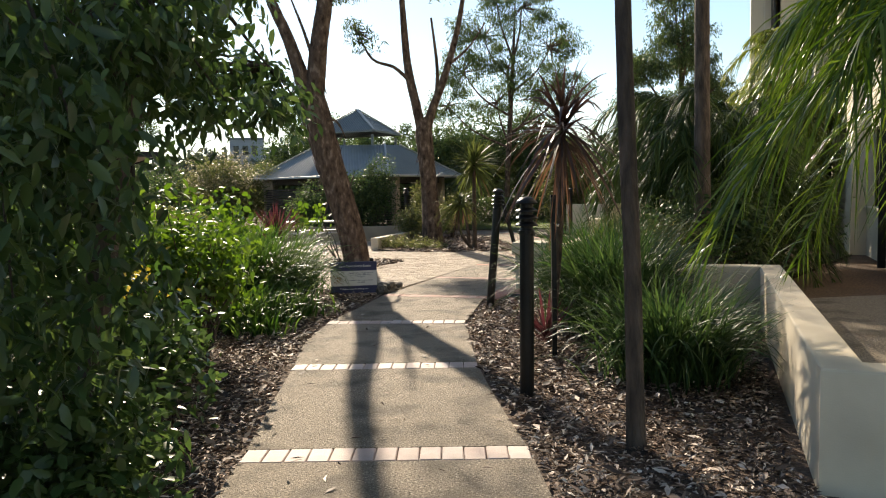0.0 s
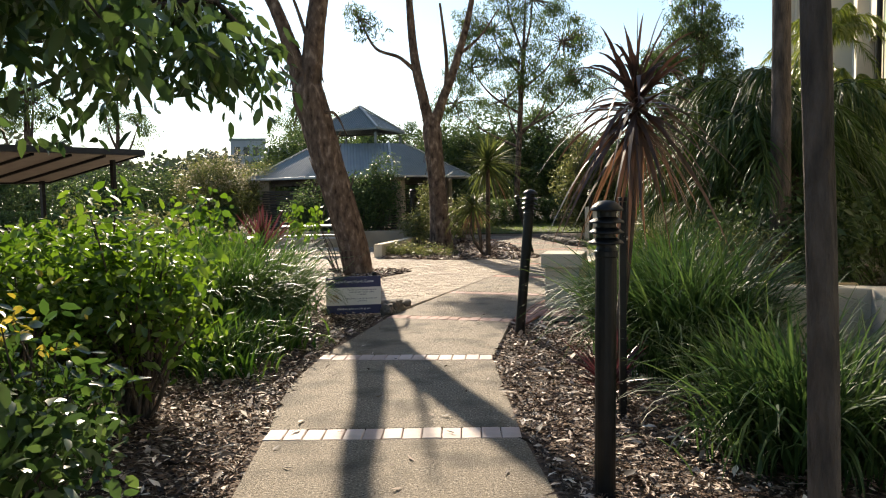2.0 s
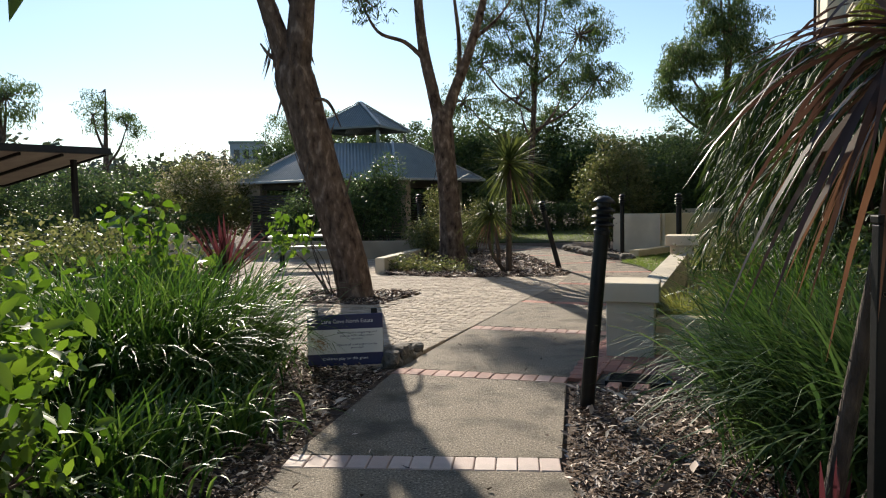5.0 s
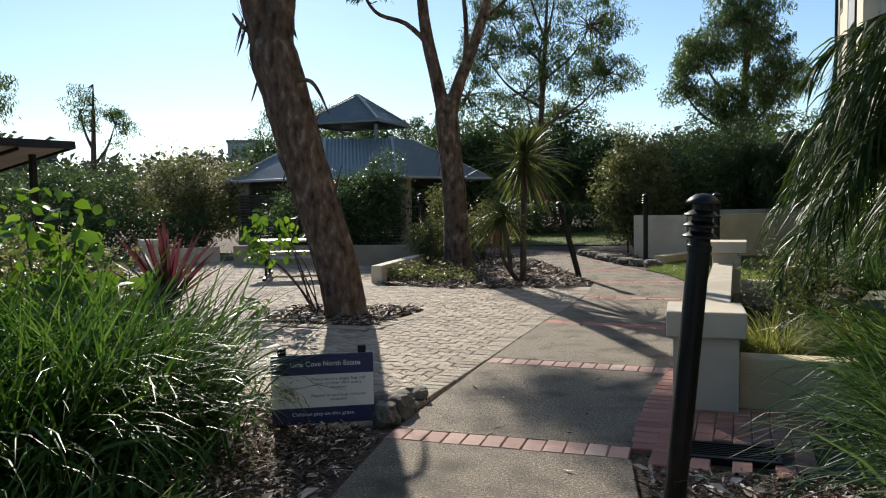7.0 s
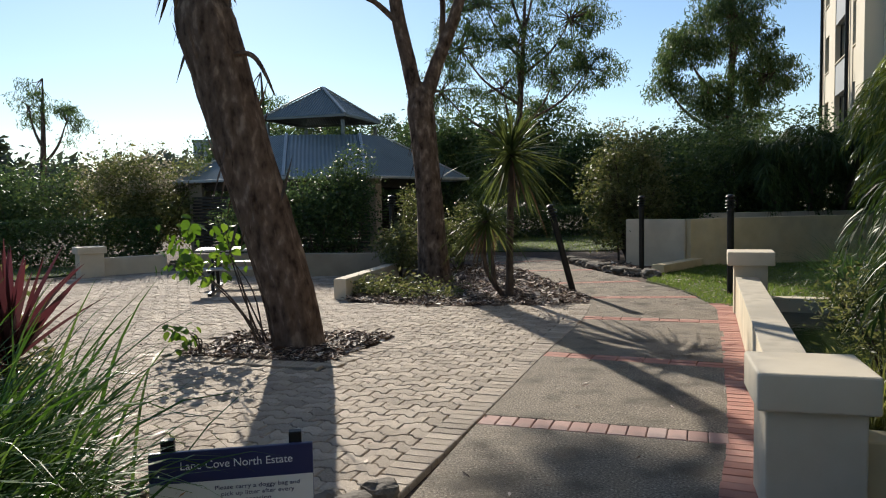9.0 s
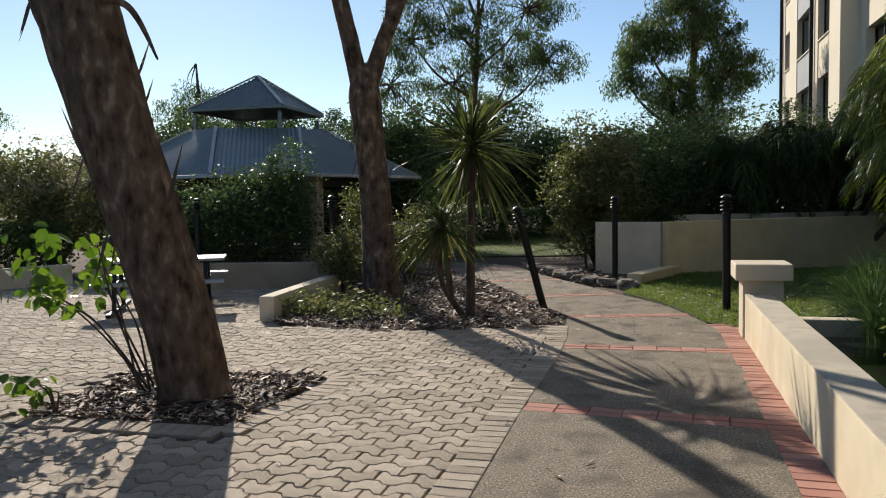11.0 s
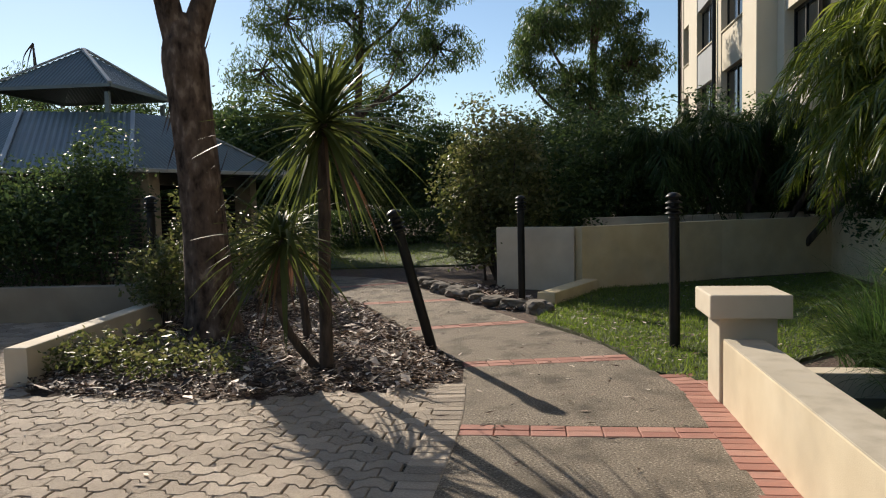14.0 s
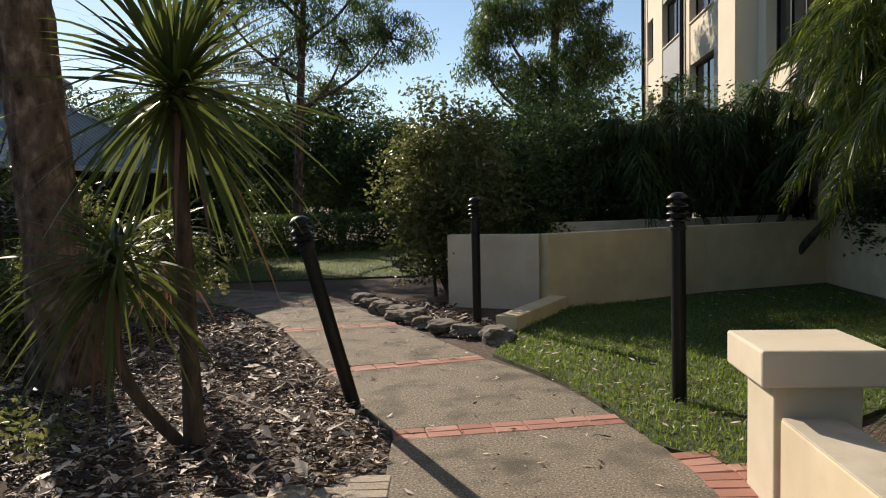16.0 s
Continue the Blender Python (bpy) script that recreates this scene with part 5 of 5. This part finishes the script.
def cordyline(at, crown, n, ln, w, leaf, label, seed, dry=0, trunk_r=0.05, bend=(0, 0), lo=-35, hi=88, droop=0.35, name="cordyline"):
    """A stem with a rosette of strap leaves, and dry leaves hanging under it; every leaf is a part."""
    rng = np.random.default_rng(seed)
    ob = holder(name, (at[0], at[1], 0), label, "cordyline")
    c = np.array((crown[0] - at[0], crown[1] - at[1], crown[2]))
    if trunk_r:
        np_part("stem", tube([(0, 0, -0.08, trunk_r * 1.25), (c[0] * 0.3 + bend[0], c[1] * 0.3 + bend[1], c[2] * 0.35, trunk_r), (c[0] * 0.8 + bend[0] * 0.5, c[1] * 0.8 + bend[1] * 0.5, c[2] * 0.75, trunk_r * 0.9), (*c, trunk_r * 0.7)], 10, 5, 0.04, seed), M_BARK_DARK, ob, smooth=True)
    for k in range(n + dry):
        hanging = k >= n
        el = round(rng.uniform(-80, -20) / 10) * 10 if hanging else round(rng.uniform(lo, hi) / 8) * 8
        dr = (0.5 if hanging else droop) * (0.5, 0.9, 1.3)[k % 3]
        b = new("dry_leaf" if hanging else "strap_leaf", strap_leaf(el, ln * (0.85 if hanging else 1.0), w, dr, M_CORDY_DRY if hanging else leaf, k % 2))
        b.parent = ob
        s = rng.uniform(0.72, 1.15)
        b.matrix_basis = Matrix.Translation((c[0] + rng.normal(0, 0.015), c[1] + rng.normal(0, 0.015), c[2] + (-0.1 if hanging else 0.08 * el / 90 + rng.uniform(-0.06, 0.04)))) @ Matrix.Rotation(rng.uniform(0, 6.283), 4, 'Z') @ Matrix.Diagonal((s, s, s, 1))
    return ob


cordyline((1.02, 7.3), (1.1, 6.88, 2.03), 130, 0.7, 0.032, M_CORDY_BRONZE, "bronze cordyline with drooping dry leaves beside stake", 301, 36, 0.035, (0.03, 0.0), -40, 86, 0.62)
cordyline((0.82, 19.66), (0.82, 19.25, 2.15), 230, 0.92, 0.04, M_CORDY, "tall green cordyline with spiky leaf head", 302, 5, 0.055, (0, 0), -62, 88, 0.3)
cordyline((0.80, 19.72), (0.46, 19.28, 1.2), 140, 0.68, 0.03, M_CORDY, "small drooping cordyline with curved stem", 303, 6, 0.036, (-0.22, 0.0), -45, 62, 0.5)
cordyline((0.75, 21.3), (0.6, 21.3, 1.25), 60, 0.6, 0.03, M_CORDY, "thin cordyline behind the others in mulch", 304, 25, 0.045, (0, 0), -40, 80, 0.5)
cordyline((-2.62, 12.0), (-2.62, 12.0, 0.7), 48, 0.68, 0.046, M_CORDY_RED, "burgundy red cordyline with upright strap leaves", 305, 0, 0.05, (0, 0), 22, 86, 0.14)
cordyline((0.95, 7.05), (0.95, 7.05, 0.08), 45, 0.5, 0.028, M_CORDY_RED, "small burgundy cordyline in the mulch", 306, 0, 0.0, (0, 0), 20, 85, 0.2)
st = holder("plant_stake", (1.0, 6.85, 0), "black steel stake supporting the bronze cordyline", "stake")
part("rod", cbox(-0.022, -0.022, -0.2, 0.022, 0.022, 1.42, 0.004), M_BLACK, st)
part("end_cap", cbox(-0.026, -0.026, 1.422, 0.026, 0.026, 1.45, 0.005), M_BLACK, st)
np_part("tie", tube([(0.0, -0.03, 1.2, 0.008), (0.05, 0.1, 1.16, 0.008), (0.08, 0.2, 1.18, 0.008)], 6, 4), M_CLOTH, st, "pale tie strap")


FROND_KINDS = {}


def frond_mesh(el, ln, seed, material, leaflets, leaf_ln, sag, w):
    """A feather palm leaf that leaves the crown along +x at an elevation: a sagging midrib, two rows of leaflets that hang down."""
    key = (el, ln, seed, material.name)
    if key in FROND_KINDS:
        return FROND_KINDS[key]
    rng = np.random.default_rng(seed * 31 + int(el) + 90)
    s = np.linspace(0.1, 1, leaflets)
    e = radians(el)
    c = np.stack([ln * s * math.cos(e) * (1 - 0.16 * s), 0.09 * ln * np.sin(2.2 * s + seed * 1.9) * s, ln * (math.sin(e) * s - sag * s ** 2.1)], 1)
    out = []
    for side in (-1, 1):
        d = unit(np.stack([0.55 + 0.3 * s, side * (0.8 - 0.25 * s), -0.1 - 0.4 * s], 1) + rng.normal(0, 0.26, (leaflets, 3)))
        l = leaf_ln * np.sin(np.pi * np.clip(s * 0.82 + 0.14, 0, 1)) ** 0.6 * rng.uniform(0.7, 1.15, leaflets)
        out.append(blades(c, d, l, w, rng.uniform(0.45, 1.1, leaflets), 3, rng, 0.6, 0.6))
    rib = np.concatenate([c, (0.013 * (1.1 - s))[:, None]], 1)[::6]
    out.append(tube([(0, 0, 0, 0.015)] + [tuple(q) for q in rib], 5, 2, 0, 1))
    FROND_KINDS[key] = np_mesh("frond", *joined(*out), material)
    return FROND_KINDS[key]


def palm(at, stems, fronds, ln, label, seed, material, lo=-10, hi=75, trunk_r=0.06, leaf_ln=0.5, w=0.017, leaflets=56, aim=None, name="palm"):
    """stems: crown centres (x, y, z); each carries feather leaves, each leaf a part."""
    rng = np.random.default_rng(seed)
    ob = holder(name, (at[0], at[1], 0), label, "palm")
    for cx, cy, cz in stems:
        c = Vector((cx - at[0], cy - at[1], cz))
        np_part("stem", tube([(c.x * 0.4, c.y * 0.4, -0.1, trunk_r * 1.3), (c.x * 0.7, c.y * 0.7, cz * 0.5, trunk_r), (*c, trunk_r * 0.8)], 10, 5, 0.04, seed), M_BARK_DARK, ob, smooth=True)
        for k in range(fronds):
            el = round(rng.uniform(lo, hi) / 12) * 12
            f = new("frond", frond_mesh(el, ln, k % 4, material, leaflets, leaf_ln, 0.55 + 0.25 * math.cos(radians(el)), w))
            f.parent = ob
            s = rng.uniform(0.8, 1.15)
            az = 2.4 * k + rng.uniform(-0.3, 0.3) if aim is None else radians(aim[0] + (aim[1] - aim[0]) * ((k * 0.618) % 1.0))
            f.matrix_basis = Matrix.Translation(c) @ Matrix.Rotation(az, 4, 'Z') @ Matrix.Diagonal((s, s, s, 1))
    return ob


palm((2.6, 3.3), [(2.4, 3.3, 2.1), (2.5, 3.4, 2.7), (2.5, 3.1, 3.2)], 16, 1.35, "arching feather palm with sunlit hanging leaves", 401, M_PALM_FRESH, -5, 60, 0.05, 0.45, 0.015)
palm((9.0, 21.2), [(8.8, 20.8, 3.0), (9.7, 22.4, 4.2), (8.9, 22.0, 3.7), (9.3, 19.9, 3.5), (9.4, 21.0, 5.2), (8.5, 19.3, 3.0), (7.9, 18.5, 2.3), (8.6, 21.6, 2.5), (10.2, 23.6, 3.9)], 28, 1.8, "large clumping palm with fine drooping leaves", 402, M_PALM, -10, 72, 0.07, 0.42, 0.03, 64)
shrub((10.6, 23.2), (0.7, 1.0, 1.3), M_LEAF_DARK, "dark shaded shrub behind the garden wall corner", 80, 70, 0.1, 0.45, 416, 0.2, 6, 1.4)
shrub((9.9, 21.0), (0.6, 1.0, 1.2), M_LEAF_DARK, "dark shaded shrub behind the side wall", 70, 70, 0.1, 0.45, 414, 0.2, 6, 1.3)
palm((4.0, 11.4), [(3.6, 10.9, 2.3), (4.3, 11.4, 2.3), (3.8, 13.0, 2.1), (5.1, 12.6, 1.7), (3.7, 12.3, 2.7), (4.6, 13.6, 2.3)], 28, 1.65, "clumping palm near the building, leaves darkened for shade", 403, M_PALM_SHADE, -20, 58, 0.06, 0.46, 0.024, 60)
palm((5.8, 14.2), [(5.7, 13.9, 1.7), (6.2, 14.8, 2.1), (6.6, 16.0, 2.2)], 26, 1.7, "clumping palm behind the pond, leaves darkened for shade", 404, M_PALM_SHADE, -15, 58, 0.06, 0.48, 0.024)
palm((9.2, 27.0), [(7.9, 26.7, 2.4), (9.1, 26.6, 2.7), (10.2, 26.2, 2.8), (10.9, 25.0, 2.6), (10.9, 23.4, 2.6), (7.4, 29.0, 2.3), (10.6, 28.8, 2.6)], 26, 1.5, "palms hanging over the garden wall, leaves darkened for shade", 405, M_PALM_SHADE, -25, 65, 0.06, 0.45, 0.024, 52)
shrub((3.7, 10.3), (0.9, 0.9, 0.5), M_LEAF_DARK, "dark shrub behind the cross wall", 50, 60, 0.09, 0.4, 411, 0.16, 6, 1.0)
shrub((4.9, 12.6), (1.3, 1.3, 0.9), M_LEAF_DARK, "dark shaded shrub below the palms", 80, 60, 0.1, 0.4, 412, 0.2, 6, 0.9)
shrub((2.75, 9.5), (0.55, 0.4, 0.28), M_LEAF_OLIVE, "brownish low shrub spilling over the wall", 30, 60, 0.05, 0.3, 413, 0.1, 5, 0.8)

# ---- distant woodland ridge ----
rng = np.random.default_rng(500)
pts = []
for k in range(150):
    az = radians(-65 + 130 * rng.random())
    dist = rng.uniform(75, 130)
    x, y = dist * math.sin(az), dist * math.cos(az)
    h = rng.uniform(4.5, 8.5) * dist / 100
    pts.append(clumped((x, y, h * 0.55), (4.5, 4.5, h * 0.5), 26, 18, 0.8, rng)[0])
tagged(np_part("far_woodland", leaves(np.concatenate(pts), 0.95, 0.6, 0.1, rng), M_FAR), "hazy distant woodland ridge", "woodland", kind="stuff")

# ---- leaf litter, grass blades, loose leaves ----
BEDS = [([(-1.15, 1.0), (-1.2, 4.3), (-1.38, 6.5), (-1.42, 8.8), (-0.95, 11.05), (-1.5, 11.9), (-3.0, 12.5), (-3.2, 8.0), (-2.6, 1.0)], 9000),
        ([(0.6, 1.0), (0.5, 4.2), (0.3, 6.5), (0.26, 8.6), (0.6, 10.4), (1.6, 10.2), (2.6, 8.9), (3.5, 8.4), (1.8, 3.9), (2.0, 1.0)], 11000),
        ([(-1.75, 19.75), (-0.66, 19.02), (0.28, 18.8), (0.88, 18.76), (1.43, 18.7), (1.85, 18.92), (1.98, 19.5), (1.8, 21.5), (1.6, 23.8), (1.0, 26.0), (-0.8, 23.5)], 8000),
        (TREE_BED, 2200), ([(3.5, 22.4), (4.1, 23.0), (4.1, 25.0), (3.0, 26.6), (2.9, 26.0), (3.15, 23.8)], 1500)]
vs = []
for k, (outline, n) in enumerate(BEDS):
    rng = np.random.default_rng(600 + k)
    p2 = scatter(outline, int(n * (6.0 if k < 2 else 4.2)), rng)
    p = np.concatenate([p2, rng.uniform(-0.03, 0.02, (len(p2), 1)) + (0.02 if k in (2, 3) else 0.0)], 1)
    d = rays(len(p), -12, 22, rng)
    s = unit(np.cross(d, (0, 0, 1)) + rng.normal(0, 0.35, (len(p), 3)))
    ln = rng.uniform(0.02, 0.1, (len(p), 1)) * (1 + (rng.random((len(p), 1)) < 0.15) * 1.2) * (0.62 if k < 2 else 0.9)
    wd = ln * rng.uniform(0.05, 0.22, (len(p), 1))
    mid = p + d * ln * 0.5 + np.array((0, 0, 1)) * rng.uniform(0.0, 0.012, (len(p), 1))
    v = np.stack([p, mid + s * wd, p + d * ln, mid - s * wd], 1).reshape(-1, 3)
    b = np.arange(len(p))[:, None] * 4
    vs.append((v, np.concatenate([b + (0, 1, 2), b + (0, 2, 3)])))
tagged(np_part("leaf_litter", joined(*vs), M_CHIP), "dry grey-brown leaf and bark litter", "leaf litter", kind="stuff")
sets = []
for k, (outline, n, l) in enumerate(((LAWN, 90000, 0.075), (FAR_LAWN, 22000, 0.09), (SIDE_LAWN, 9000, 0.09))):
    rng = np.random.default_rng(620 + k)
    p2 = scatter(outline, n, rng)
    p = np.concatenate([p2, np.full((len(p2), 1), -0.008)], 1)
    sets.append(blades(p, rays(len(p), 35, 88, rng), l * rng.uniform(0.5, 1.3, len(p)), 0.012, 0.3, 2, rng))
tagged(np_part("turf_blades", joined(*sets), M_TURF), "short green turf blades of the lawns", "grass", kind="stuff")
rng = np.random.default_rng(640)
path_area = LEFT_EDGE[1:] + RIGHT_EDGE[1:][::-1]
p2 = np.concatenate([scatter(PLAZA, 420, rng), scatter(path_area, 420, rng), scatter([(x, y) for x, y in path_area if y > 16], 300, rng), scatter(LAWN, 900, rng), scatter([(3.5, 18.6), (4.6, 17.9), (5.0, 22.0), (3.6, 21.6)], 200, rng)])
lift = np.where(inside(p2, LAWN), 0.04, 0.006)
p = np.concatenate([p2, lift[:, None]], 1)
v, f = leaves(p, 0.085, 0.3, 0.0, rng, 0.35)
v[:, 2] = np.repeat(lift, 4) + np.abs(v[:, 2] - np.repeat(lift, 4)) * 0.22
tagged(np_part("fallen_leaves", (v, f), M_CHIP), "scattered dry fallen leaves on paving and lawn", "fallen leaves", kind="stuff")


# ---- bricks and pavers, piece by piece ----
def brick_mesh(name, l, w, h=0.05, material=None):
    bm = cbox(-l / 2, -w / 2, -h, l / 2, w / 2, 0.0)
    top = [e for e in bm.edges if all(v.co.z > -0.001 for v in e.verts)]
    bmesh.ops.bevel(bm, geom=top, offset=0.006, segments=1, affect='EDGES')
    me = bpy.data.meshes.new(name)
    bm.to_mesh(me)
    bm.free()
    me.materials.append(material)
    return me


def lay(mesh, parent, x, y, ang, z=0.0, name="brick"):
    b = new(name, mesh)
    b.parent = parent
    b.matrix_basis = pose(x, y, z + random.uniform(-0.002, 0.003), random.uniform(-0.5, 0.5), random.uniform(-0.5, 0.5), ang + random.uniform(-0.8, 0.8))
    return b


CROSS = brick_mesh("brick", 0.122, 0.215, material=M_BRICK_PINK)
CROSS_PALE = brick_mesh("brick", 0.122, 0.215, material=M_BRICK_PALE)
CROSS_RED = brick_mesh("brick", 0.218, 0.108, material=M_BRICK_RED)
EDGE_RED = brick_mesh("brick", 0.225, 0.108, material=M_BRICK_RED)
EDGE_GREY = brick_mesh("brick", 0.225, 0.108, material=M_PAVER)
tagged(part("strip_bed", slab([(LEFT_EDGE[0][0], -6)] + [tuple(q) for q in LEFT_EDGE[1:]] + [tuple(q) for q in RIGHT_EDGE[1:]][::-1] + [(RIGHT_EDGE[0][0], -6)], -0.12, -0.03), M_JOINT), "dark joint bed under the path", "paving", kind="structure")
for i, (l, r) in enumerate(STRIPS):
    a, b = Vector(l), Vector(r)
    d = b - a
    ang = math.degrees(math.atan2(d.y, d.x))
    step = 0.128
    if i < 6:
        n = round(d.length / step)
        for k in range(n):
            q = a + d * ((k + 0.5) / n)
            lay(CROSS_PALE if i < 4 else CROSS, path_ob, q.x, q.y, ang).scale.x = (d.length / n - 0.005) / 0.122
    else:
        n = round(d.length / 0.224)
        for k in range(n):
            for row in (-0.056, 0.056):
                q = a + d * ((k + 0.5) / n) + Vector((-d.y, d.x)).normalized() * row
                lay(CROSS_RED, path_ob, q.x, q.y, ang).scale.x = (d.length / n - 0.005) / 0.218


def along(pts, step):
    p = smooth_line([(*q, 0) for q in pts], 24)[:, :2]
    seg = np.linalg.norm(np.diff(p, axis=0), axis=1)
    s = np.concatenate([[0], np.cumsum(seg)])
    for t in np.arange(step / 2, s[-1], step):
        x, y = np.interp(t, s, p[:, 0]), np.interp(t, s, p[:, 1])
        x2, y2 = np.interp(t + 0.02, s, p[:, 0]), np.interp(t + 0.02, s, p[:, 1])
        yield x, y, math.degrees(math.atan2(y2 - y, x2 - x))


edging = holder("brick_edging", (0, 0, 0), "red clay brick edging between path and wall", "brick edging", kind="structure")
for x, y, ang in along([(0.70, 10.72), (1.02, 11.65), (1.52, 12.78), (2.3, 14.78), (2.72, 15.9), (3.17, 17.1), (3.52, 18.1), (3.6, 18.6)], 0.113):
    n = Vector((math.sin(radians(ang)), -math.cos(radians(ang))))
    for k in range(2):
        if k == 1 and y < 12.3:
            continue
        lay(EDGE_RED, edging, x + n.x * (0.0 + 0.23 * k), y + n.y * (0.0 + 0.23 * k), ang + 90)
PATCH = [(0.66, 10.58), (1.5, 10.16), (2.05, 11.45), (1.6, 11.68), (1.1, 11.72), (0.98, 11.3)]
ca, sa = math.cos(radians(-21)), math.sin(radians(-21))
for i in range(-10, 10):
    for j in range(-7, 7):
        lx, ly = (i + 0.5) * 0.112, (j + (0.5 if i % 2 else 0.0)) * 0.23
        X, Y = 1.17 + ca * lx - sa * ly, 10.63 + sa * lx + ca * ly
        if abs(lx) < 0.3 and abs(ly) < 0.23 or not inside(np.array([[X, Y]]), PATCH)[0]:
            continue
        lay(EDGE_RED, edging, X, Y, -21 + 90)
tagged(part("edging_bed", slab([(0.68, 10.68), (1.9, 10.15), (2.2, 11.4), (1.75, 12.0), (3.75, 17.4), (4.0, 18.4), (3.55, 18.75), (3.0, 17.1), (2.15, 14.8), (1.35, 12.8)], -0.1, -0.028), M_JOINT), "dark joint bed under the brick edging", "paving", kind="structure")

plaza = holder("plaza", (0, 0, 0), "interlocking wavy concrete pavers of a small plaza", "paving", kind="structure")
for pts in ([(-0.95, 11.5), (-0.22, 13.37), (0.58, 15.49), (1.42, 17.64), (1.76, 18.75)], [(-1.42, 15.12), (-0.75, 16.68), (-2.6, 17.17)], [(-3.05, 15.7), (-1.5, 15.15)], [(-1.0, 11.7), (-1.9, 12.25), (-3.1, 13.4)]):
    for x, y, ang in along(pts, 0.113):
        lay(EDGE_GREY, plaza, x, y, ang + 90, 0.005, name="border_paver")
PL, PW, PA = 0.225, 0.14, 0.052
SHAPE = [(0.0, -1), (0.17, -1), (0.33, 1), (0.67, 1), (0.83, -1), (1.0, -1)]


def paver_outline(odd):
    """Plan of one wavy paver whose upper and lower edges nest in the next rows."""
    q = (lambda s: 1) if not odd else (lambda s: -1)
    g = 0.004
    low = [(u * PL, (-PW / 2) + (PA / 2) * s * q(0) + g) for u, s in SHAPE]
    hi = [(u * PL, (PW / 2) + (PA / 2) * s * q(0) - g) for u, s in SHAPE]
    low = [(min(max(x, g), PL - g), y) for x, y in low]
    hi = [(min(max(x, g), PL - g), y) for x, y in hi]
    return [(x - PL / 2, y) for x, y in low + hi[::-1]]


def paver_mesh(odd):
    o = paver_outline(odd)
    inner = [(x * 0.955, y * 0.93) for x, y in o]
    k = len(o)
    v = [(x, y, 0.0) for x, y in inner] + [(x, y, -0.006) for x, y in o] + [(x, y, -0.03) for x, y in o]
    f = [tuple(range(k))] + [(k + i, k + (i + 1) % k, (i + 1) % k, i) for i in range(k)] + [(2 * k + i, 2 * k + (i + 1) % k, k + (i + 1) % k, k + i) for i in range(k)]
    return v, f


PAVER = []
for odd in (0, 1):
    v, f = paver_mesh(odd)
    me = bpy.data.meshes.new("paver")
    me.from_pydata(v, [], f)
    me.materials.append(M_PAVER)
    PAVER.append((me, v, f))
U = Vector((0.934, -0.358))
W = Vector((0.358, 0.934))
origin = Vector((-1.05, 11.25))
cells = []
for row in range(-30, 130):
    for col in range(-60, 40):
        q = origin + U * ((col + 0.5 * (row % 2)) * PL) + W * (row * PW)
        cells.append((q.x, q.y, row % 2))
cells = np.array(cells)
SHRUNK = [(x + (0.0 if x < -1.5 or y > 18.65 else -0.15), y) for x, y in PLAZA]
ok = inside(cells, SHRUNK) & ~inside(cells, [(-3.15, 15.6), (-2.68, 17.25), (-0.66, 16.75), (-1.38, 14.98)])
cells = cells[ok]
near = (cells[:, 0] > -1.9) & (cells[:, 1] < 15.9)
near_i = np.flatnonzero(near)[:300]
pick = np.zeros(len(cells), bool)
pick[near_i] = True
ANG = math.degrees(math.atan2(U.y, U.x))
for x, y, odd in cells[pick]:
    lay(PAVER[int(odd)][0], plaza, x, y, ANG, name="paver")
rng = np.random.default_rng(700)
allv, allf, base = [], [], 0
ca, sa = math.cos(radians(ANG)), math.sin(radians(ANG))
for x, y, odd in cells[~pick]:
    _, v, f = PAVER[int(odd)]
    dz, tx, ty = rng.uniform(-0.002, 0.003), rng.normal(0, 0.012), rng.normal(0, 0.012)
    allv += [(x + ca * a - sa * b, y + sa * a + ca * b, c + dz + tx * a + ty * b) for a, b, c in v]
    allf += [tuple(i + base for i in g) for g in f]
    base += len(v)
me = bpy.data.meshes.new("paver_field")
me.from_pydata(allv, [], allf)
me.materials.append(M_PAVER_FAR)
field = tagged(new("paver_field", me), "interlocking wavy concrete pavers of the far plaza", "", kind="stuff")
field.parent = plaza
